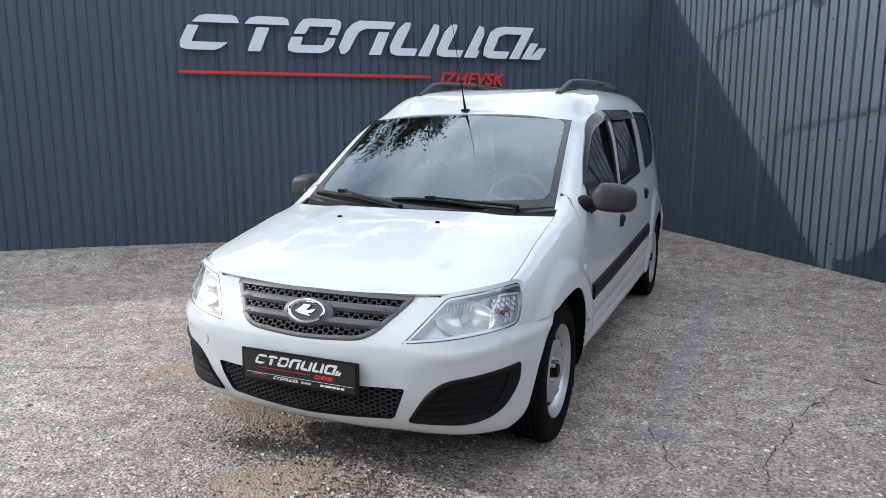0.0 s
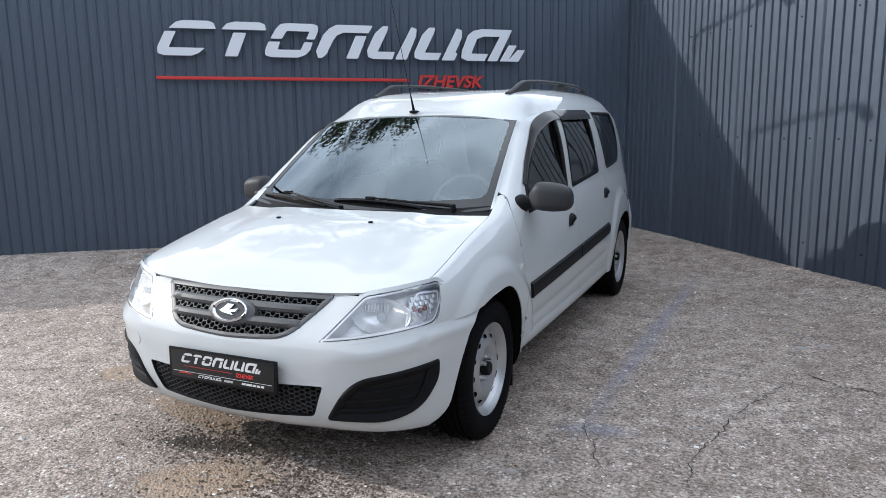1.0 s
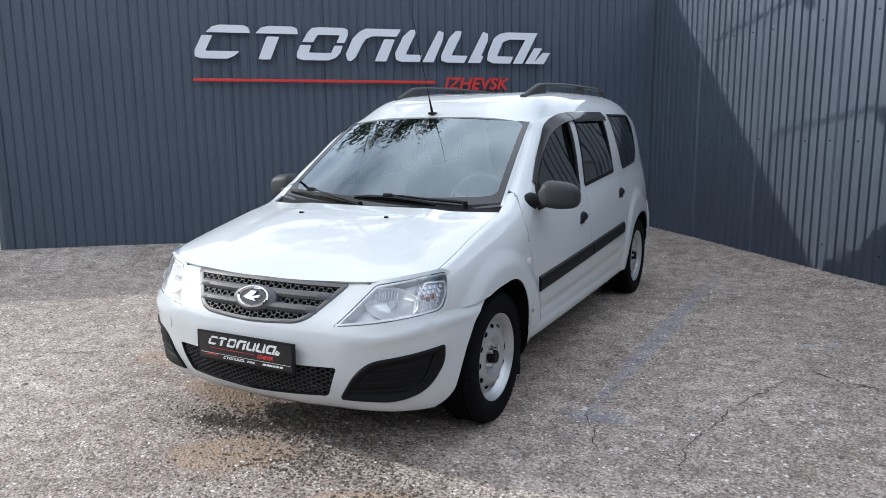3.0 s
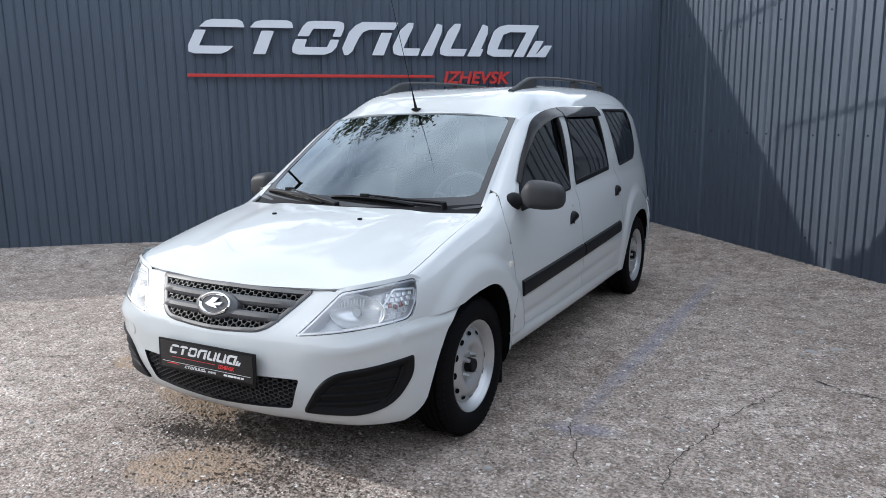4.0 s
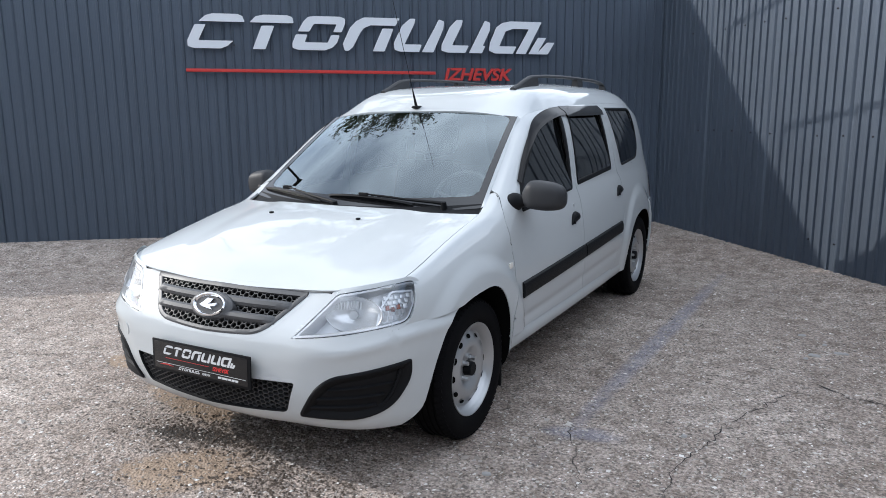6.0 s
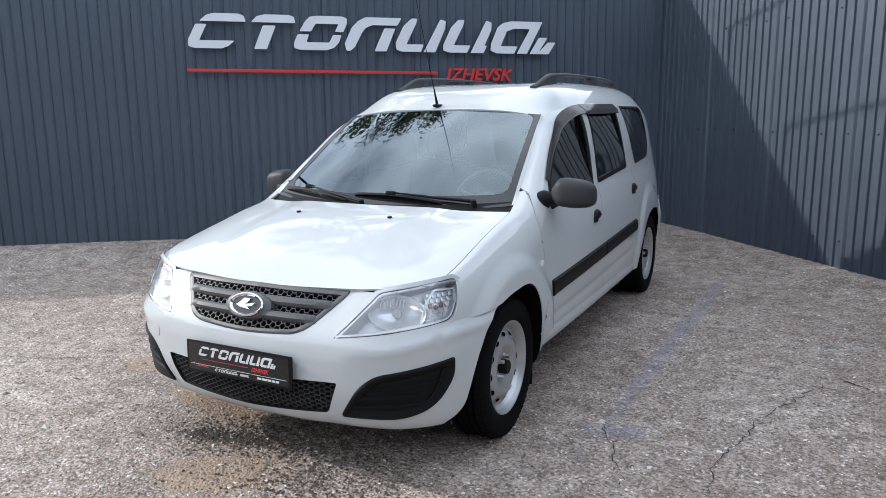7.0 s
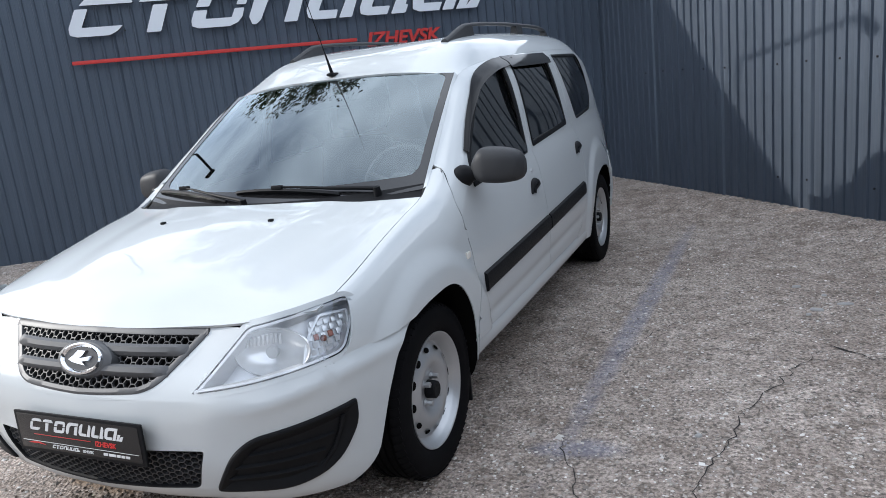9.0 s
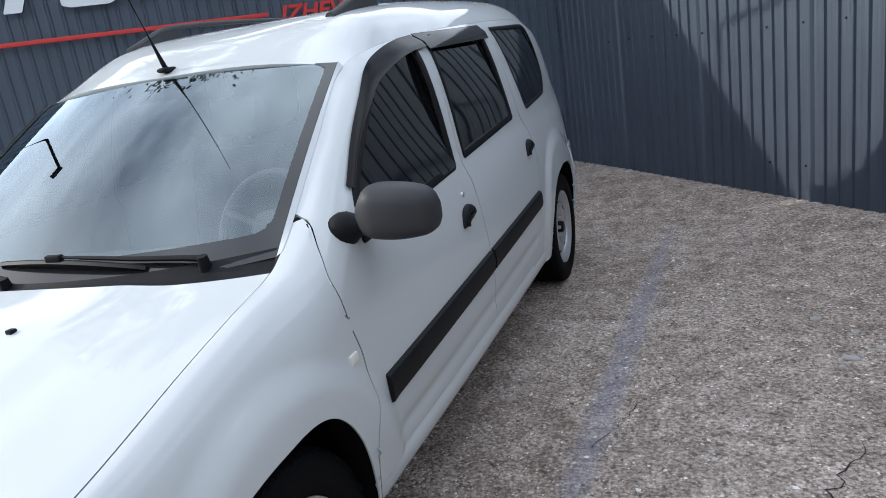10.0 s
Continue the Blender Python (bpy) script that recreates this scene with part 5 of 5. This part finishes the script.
piece((16, 27), (23, 33), (30, 35), (55, 35), (60, 33), (62, 27))
piece((12, 24), (23, 24), (15, 8), (50, 8), (44, 3), (37, 0), (10, 0), (4, 2), (4, 8))
piece((67, 27), (73, 33), (81, 35), (106, 35), (111, 33), (112, 27))
piece((79, 24), (92, 24), (82, 0), (69, 0))
piece((116, 19), (122, 29), (127, 34), (134, 35), (161, 35), (166, 33), (166, 28), (162, 19), (153, 19), (157, 27), (133, 27), (128, 19))
piece((114, 16), (126, 16), (123, 8), (147, 8), (151, 16), (160, 16), (157, 8), (152, 3), (144, 0), (116, 0), (110, 2), (110, 7))
piece((165, 0), (163, 7), (171, 24), (178, 31), (186, 35), (225, 35), (220, 27), (193, 27), (186, 24), (182, 19), (174, 4), (169, 0))
piece((206, 24), (218, 24), (208, 0), (195, 0))
piece((236, 35), (242, 35), (241, 30), (230, 8), (249, 8), (246, 0), (225, 0), (219, 2), (218, 9), (227, 27))
piece((268, 35), (274, 33), (273, 25), (262, 0), (249, 0))
piece((288, 35), (295, 35), (294, 30), (283, 8), (302, 8), (298, 0), (278, 0), (271, 2), (271, 8), (280, 27))
piece((320, 35), (326, 33), (326, 25), (318, 8), (321, 8), (317, 0), (302, 0))
piece((386, 35), (368, 0), (356, 0), (371, 27), (352, 27), (344, 24), (337, 8), (357, 8), (353, 0), (332, 0), (325, 3), (326, 11), (333, 28), (340, 33), (349, 35))
piece((382, 18), (392, 18), (381, 0), (371, 0))
piece((393, 13), (402, 13), (394, 0), (380, 0))


def plate_of(outline, thick, scale=1.0, chamfer=0.0):
    """A flat plate with that outline, its face at -thick; material 0 the face, 1 the rim."""
    bm = bmesh.new()
    pts = rounded([p * scale for p in outline], .012 * scale, 3)
    front, back = add_prism(bm, [(p.x, p.y) for p in pts], -thick, 0)
    for f in bm.faces:
        f.material_index = 0 if len(f.verts) > 4 and f.calc_center_median().y < -thick * .5 else 1
    return bm


def word(text, size, material, m, parent, name, thick):
    """A word in the built-in font, leaning, standing out by thick."""
    c = bpy.data.curves.new(name, 'FONT')
    c.body, c.size, c.extrude, c.shear, c.offset = text, size, thick / 2, 0.25, size * 0.028
    tmp = bpy.data.objects.new(name, c)
    scene.collection.objects.link(tmp)
    me = bpy.data.meshes.new_from_object(tmp.evaluated_get(bpy.context.evaluated_depsgraph_get()))
    bpy.data.objects.remove(tmp)
    bpy.data.curves.remove(c)
    me.materials.clear()
    me.materials.append(material)
    me.transform(Matrix.Rotation(radians(90), 4, 'X'))
    ob = new(name, me)
    ob.parent = parent
    ob.matrix_local = m
    return ob


def build_sign():
    sign = thing("wall_sign", "grey slanted lettering with a red line on the wall", "sign", SIGN)
    for p in PIECES:
        ob = part("letter_piece", plate_of(p, .045), [SIGN_GREY, SIGN_EDGE], sign)
    bm = bmesh.new()
    add_box(bm, .01, -.040, -.238, 2.645, 0, -.205, .003)
    part("red_line", bm, SIGN_RED, sign, "long red strip")
    w = word("IZHEVSK", .182, SIGN_RED, Matrix.Translation((2.74, -.02, -.292)), sign, "red_word", .035)
    w.scale = (1.08, 1, 1)
    tagged(w, "red raised town name")
    # stand-offs that hold the lettering to the wall
    for x in between(.2, 3.8, 12):
        bm = bmesh.new()
        add_cyl(bm, (x, -.002, .04), (x, .05, .04), .008, .008, 8)
        part("stand_off", bm, SIGN_EDGE, sign)


build_sign()

PLATE_GREY = mat("plate_grey", (0.62, 0.63, 0.64), 0.4)
PLATE_RED = mat("plate_red", (0.60, 0.03, 0.03), 0.4)


def letter_plate():
    plate = [o for o in car.children_recursive if o.name == "number_plate"][0]
    k = .40 / 4.02
    bm = bmesh.new()
    for p in PIECES:
        add_prism(bm, [(q.x * k - .205, q.y * k * 1.12 + .006) for q in p], -.0063, -.005)
    part("plate_lettering", bm, PLATE_GREY, plate, "grey slanted lettering")
    bm = bmesh.new()
    k2 = .12 / 4.02
    for p in PIECES:
        add_prism(bm, [(q.x * k2 - .118, q.y * k2 * 1.1 - .048) for q in p], -.0063, -.005)
    part("small_lettering", bm, PLATE_GREY, plate)
    # a line of small print
    for x0, x1 in ((.10, .118), (.122, .150), (.153, .168), (.172, .187), (.191, .206)):
        bm = bmesh.new()
        add_prism(bm, [(x0, -.047), (x1, -.047), (x1 + .002, -.039), (x0 + .002, -.039)], -.0063, -.005)
        part("small_print", bm, PLATE_GREY, plate)
    bm = bmesh.new()
    add_prism(bm, [(-.19, -.0075), (.055, -.0075), (.055, -.009), (-.19, -.009)], -.0063, -.005)
    add_prism(bm, [(-.225, -.040), (-.20, -.034), (-.175, -.034), (-.145, -.041), (-.18, -.038)], -.0063, -.005)
    part("red_rule", bm, PLATE_RED, plate)
    bm = bmesh.new()
    add_prism(bm, [(-.245, -.0305), (.245, -.0305), (.245, -.0318), (-.245, -.0318)], -.0063, -.005)
    part("white_rule", bm, PLATE_GREY, plate)
    word("IZHEVSK", .0115, PLATE_GREY, Matrix.Translation((.014, -.0058, -.0475)), plate, "small_word", .0012)
    word("IZHEVSK", .022, PLATE_RED, Matrix.Translation((.072, -.0058, -.020)), plate, "red_print", .0012)


letter_plate()


# ---- sign lamps on the back wall's top ----
def build_lamp(first=None):
    lamp = thing("sign_lamp", "black floodlight on a bent steel arm over the wall", "lamp", group="lamps over the sign")
    bm = bmesh.new()
    add_tube(bm, [(0, .03, -.30), (0, .03, .42), (0, .015, .47), (0, -.06, .50), (0, -1.14, .73), (0, -1.20, .72)], .018, 10)
    part("arm", bm, BLACK_PLASTIC, lamp)
    bm = bmesh.new()
    add_box(bm, -.075, -.055, -.025, .075, .055, .025, .012, Matrix.Translation((0, -1.22, .66)) @ Matrix.Rotation(radians(-35), 4, 'X'))
    head = part("lamp_head", bm, BLACK_PLASTIC, lamp)
    bm = bmesh.new()
    add_box(bm, -.065, -.045, -.031, .065, .045, -.026, .001, Matrix.Translation((0, -1.22, .66)) @ Matrix.Rotation(radians(-35), 4, 'X'))
    part("lamp_glass", bm, GLASS_DARK, head)
    bm = bmesh.new()
    add_box(bm, -.05, .003, -.28, .05, .012, -.10, .002)
    part("wall_bracket", bm, BLACK_PLASTIC, lamp)
    return lamp


_lamp = build_lamp()
for _k, _x in enumerate((-2.56, -4.30, -6.04)):
    _m = BACK @ Matrix.Translation((_x, 0, back_top(_x)))
    if _k == 0:
        _lamp.matrix_world = _m
    else:
        copy_thing(_lamp, _m)


# ---- details of the walls ----
def wall_details():
    # rows of screws on the sunlit wall
    bm = bmesh.new()
    add_cyl(bm, (0, .002, 0), (0, -.003, 0), .0085, .0085, 10)
    add_cyl(bm, (0, -.003, 0), (0, -.008, 0), .0048, .0042, 6)
    data = mesh_from("screw", bm, SCREW, 30)
    rng = random.Random(5)
    for zz, n0 in ((.30, 26), (1.22, 8), (2.25, 3)):
        for k in range(n0, 62, 3):
            if rng.random() < .2:
                continue
            ob = new("screw", data)
            ob.parent = wall_right
            ob.location = (k * .1 + .034 + rng.uniform(-.012, .012), -.001, zz + rng.uniform(-.012, .012))
    # small creases in the back wall's ribs
    bm = bmesh.new()
    add_box(bm, -.014, -.0135, -.004, .014, -.009, .004, .0015)
    data = mesh_from("crease", bm, WALL_PAINT, 30)
    for zz, ks in ((.385, (58, 59, 60, 61)), (.62, (53, 54, 55, 56, 57, 58, 59, 62))):
        for k in ks:
            ob = new("crease", data)
            ob.parent = wall_back
            ob.location = (-k * .1 + .083, 0, zz + rng.uniform(-.004, .004))
    # a steel post closes the free end of the back wall
    bm = bmesh.new()
    add_box(bm, -BACK_LEN - .045, -.004, -.05, -BACK_LEN - .002, .06, back_top(-7.4), .004)
    part("end_post", bm, WALL_PAINT, wall_back, "dark steel corner trim")


wall_details()


# ---- cracks, paint and stones on the asphalt ----
CRACK = mat("crack_shadow", (0.02, 0.018, 0.017), 0.95)


def crack(points, wide, seed):
    """A thin open crack with ragged lips."""
    rng = random.Random(seed)
    pts = []
    for a, b in zip(points, points[1:]):
        a, b = Vector(a), Vector(b)
        n = max(2, int((b - a).length / .03))
        pts += [a.lerp(b, i / n) + Vector((rng.gauss(0, .010), rng.gauss(0, .010))) for i in range(n)]
    bm = bmesh.new()
    rows = []
    for i, p in enumerate(pts):
        t = (pts[min(i + 1, len(pts) - 1)] - pts[max(i - 1, 0)]).normalized()
        w = wide * (.25 + 1.1 * abs(noise.noise(Vector((p.x * 9, p.y * 9, seed))))) * min(1, 6 * min(i, len(pts) - 1 - i) / len(pts) + .15)
        q = Vector((-t.y, t.x)) * w
        rows.append([(p.x + q.x, p.y + q.y, ground_height(p.x, p.y) + .004), (p.x - q.x, p.y - q.y, ground_height(p.x, p.y) + .004)])
    add_grid(bm, rows)
    orient(bm, UP)
    ob = part("crack", bm, CRACK, ground)


crack([(.35, 3.0), (.33, 3.31), (.40, 3.5), (.45, 3.8), (.57, 4.06), (.78, 4.56)], .0045, 1)
crack([(.78, 4.58), (.88, 4.51), (.96, 4.44), (1.25, 4.36)], .006, 2)
crack([(.05, 2.9), (-.06, 3.23), (-.14, 3.4), (-.21, 3.52)], .004, 3)
crack([(-.67, 4.16), (-.43, 4.17), (-.1, 4.34), (.04, 4.68), (.25, 5.08), (.69, 5.75)], .0025, 4)
crack([(-4.2, 2.6), (-3.83, 2.76), (-3.44, 2.9), (-3.06, 3.10)], .004, 5)
crack([(.57, 4.06), (.80, 4.10), (1.0, 4.02)], .0025, 6)
crack([(-4.6, 4.3), (-4.2, 4.75), (-3.6, 5.1)], .003, 7)


def stones():
    """Loose chips and exposed aggregate, nearest the camera the most."""
    rng = np.random.RandomState(3)
    base = np.array([(1, 0, 0), (-1, 0, 0), (0, 1, 0), (0, -1, 0), (0, 0, 1), (0, 0, -1)], float)
    tri = np.array([(0, 2, 4), (2, 1, 4), (1, 3, 4), (3, 0, 4), (2, 0, 5), (1, 2, 5), (3, 1, 5), (0, 3, 5)])
    n = 100000
    x = rng.uniform(-6.0, 3.0, n)
    y = rng.uniform(1.0, 9.0, n)
    keep = rng.rand(n) < np.clip(1.5 - .15 * y, .15, 1)
    x, y = x[keep], y[keep]
    verts, faces = [], []
    k = 0
    for a, b in zip(x, y):
        p = Vector((a, b, 0))
        if (BACK_IN @ p).y > -.04 or (RIGHT_IN @ p).y > -.04:
            continue
        s = .0027 + .0072 * rng.rand() ** 3
        if rng.rand() < .004:
            s *= 2.2
        shape = base * (s * rng.uniform(.6, 1.4, (6, 1))) * np.array([1.3, 1.0, .55])
        c, d = math.cos(rng.rand() * 6.3), math.sin(rng.rand() * 6.3)
        r = math.hypot(c, d) or 1
        c, d = c / r, d / r
        z = ground_height(a, b) + s * .12
        verts += [(a + v[0] * c - v[1] * d, b + v[0] * d + v[1] * c, z + v[2]) for v in shape]
        faces += [tuple(int(i) + k for i in t) for t in tri]
        k += 6
    me = bpy.data.meshes.new("stone_chips")
    me.from_pydata(verts, [], faces)
    me.materials.append(STONE)
    ob = new("stone_chips", me)
    tagged(ob, "loose pale and grey stone chips on asphalt", "gravel", kind="stuff")


def stone_material():
    m = bpy.data.materials.new("stone_chips")
    m.use_nodes = True
    nt = m.node_tree
    b = nt.nodes["Principled BSDF"]
    b.inputs["Roughness"].default_value = 0.8
    g = nt.nodes.new("ShaderNodeNewGeometry")
    r = nt.nodes.new("ShaderNodeValToRGB")
    els = r.color_ramp.elements
    els[0].color, els[1].color = (.10, .083, .072, 1), (.78, .75, .71, 1)
    e = els.new(.45)
    e.color = (.32, .28, .245, 1)
    e = els.new(.80)
    e.color = (.46, .415, .375, 1)
    nt.links.new(g.outputs["Random Per Island"], r.inputs[0])
    nt.links.new(r.outputs[0], b.inputs["Base Color"])
    return m


STONE = stone_material()
stones()

def flat_stones():
    """A few larger flat stones that lie loose on the asphalt."""
    rng = random.Random(21)
    for x, y, wide, deep in ((.78, 5.06, .075, .035), (.70, 5.45, .050, .026), (.92, 5.16, .085, .022), (.74, 4.98, .026, .022), (.83, 5.30, .030, .024), (.31, 3.60, .024, .020), (-.32, 2.88, .038, .022)):
        bm = bmesh.new()
        n = 11
        rows = []
        for k, h in ((1.0, -.004), (1.04, .003), (.9, .009), (.55, .011)):
            rng2 = random.Random(int(x * 1000) + int(y * 1000))
            rows.append([(math.cos(2 * math.pi * i / n) * wide / 2 * k * rng2.uniform(.75, 1.15), math.sin(2 * math.pi * i / n) * deep / 2 * k * rng2.uniform(.75, 1.15), h) for i in range(n)])
        vs = add_grid(bm, rows, close=True)
        bm.faces.new(vs[-1])
        orient(bm, UP)
        ob = part("stone", bm, STONE_PALE, smooth=50)
        ob.matrix_world = Matrix.Translation((x, y, ground_height(x, y))) @ Matrix.Rotation(rng.uniform(-.4, .4), 4, 'Z')
        tagged(ob, "flat pale grey stone lying loose on the asphalt", "stone", "loose flat stones")


STONE_PALE = mat("pale_stone", (0.42, 0.41, 0.40), 0.85, vary=0.3, scale=40, bump=0.001, bump_scale=120)
flat_stones()

DIRT = mat("crumbled_dirt", (0.13, 0.098, 0.075), 0.95, vary=0.6, scale=40)


def crumbs():
    """Broken-up dark dirt before the bumper."""
    rng = np.random.RandomState(8)
    base = np.array([(1, 0, 0), (-1, 0, 0), (0, 1, 0), (0, -1, 0), (0, 0, 1), (0, 0, -1)], float)
    tri = np.array([(0, 2, 4), (2, 1, 4), (1, 3, 4), (3, 0, 4), (2, 0, 5), (1, 2, 5), (3, 1, 5), (0, 3, 5)])
    verts, faces = [], []
    for cx, cy, rx, ry, turn, n in ((-1.30, 2.66, .26, .09, 12, 1500), (-1.0, 2.45, .22, .10, 20, 900), (-1.6, 2.72, .22, .06, 20, 600), (-.55, 2.36, .22, .09, 10, 500), (-1.15, 2.3, .3, .12, 15, 350)):
        c, d = math.cos(radians(turn)), math.sin(radians(turn))
        for _ in range(n):
            u, v = rng.normal(0, rx), rng.normal(0, ry)
            a, b = cx + u * c - v * d, cy + u * d + v * c
            s = .002 + .0065 * rng.rand() ** 3
            shape = base * (s * rng.uniform(.55, 1.45, (6, 1))) * np.array([1.2, 1.0, .7])
            k = len(verts)
            z = ground_height(a, b) + s * .25
            verts += [(a + q[0], b + q[1], z + q[2]) for q in shape]
            faces += [tuple(int(i) + k for i in t) for t in tri]
    me = bpy.data.meshes.new("dirt_crumbs")
    me.from_pydata(verts, [], faces)
    me.materials.append(DIRT)
    tagged(new("dirt_crumbs", me), "dark brown crumbled dirt on the asphalt", "dirt", kind="stuff")


crumbs()


# ---- the tree behind the back wall ----
LEAF = mat("leaf_green", (0.045, 0.075, 0.022), 0.6, vary=0.5, scale=3)
BARK = mat("bark", (0.10, 0.08, 0.065), 0.9, vary=0.4, scale=12, bump=0.004, bump_scale=30)


def build_tree(x, y, height, spread, seed):
    rng = random.Random(seed)
    tree = thing("tree", "tall leafy tree behind the steel wall", "tree", Matrix.Translation((x, y, 0)))
    bm = bmesh.new()
    add_tube(bm, [(0, 0, -.1), (.05, .02, height * .3), (-.05, .06, height * .6), (.04, 0, height * .92)], lambda u: .17 * (1 - .85 * u), 10)
    tips = []
    for k in range(26):
        z0 = height * (.40 + .5 * k / 26)
        a = k * 2.4 + rng.uniform(-.3, .3)
        ln = spread * (1.15 - .75 * (z0 / height - .35)) * rng.uniform(.7, 1.1)
        end = Vector((ln * math.cos(a), ln * math.sin(a), z0 + ln * rng.uniform(.15, .5)))
        mid = Vector((end.x * .5, end.y * .5, z0 + (end.z - z0) * .62))
        add_tube(bm, [(0, 0, z0), mid, end], lambda u: .045 * (1 - .85 * u), 6)
        tips += [(mid, end)]
    part("trunk", bm, BARK, tree)
    verts, faces = [], []
    for mid, end in tips:
        for _ in range(520):
            p = mid.lerp(end, rng.uniform(-.2, 1.15)) + Vector((rng.gauss(0, .38), rng.gauss(0, .38), rng.gauss(-.05, .30)))
            d = Vector((rng.gauss(0, 1), rng.gauss(0, 1), rng.gauss(-.4, .7))).normalized()
            e = d.cross(Vector((rng.gauss(0, 1), rng.gauss(0, 1), rng.gauss(0, 1)))).normalized()
            s = rng.uniform(.16, .30)
            k = len(verts)
            verts += [tuple(p), tuple(p + d * s * .5 + e * s * .25), tuple(p + d * s), tuple(p + d * s * .5 - e * s * .25)]
            faces.append((k, k + 1, k + 2, k + 3))
    me = bpy.data.meshes.new("crown")
    me.from_pydata(verts, [], faces)
    me.materials.append(LEAF)
    ob = new("crown", me)
    ob.parent = tree
    return tree


build_tree(-8.6, 12.4, 15.5, 3.4, 11)
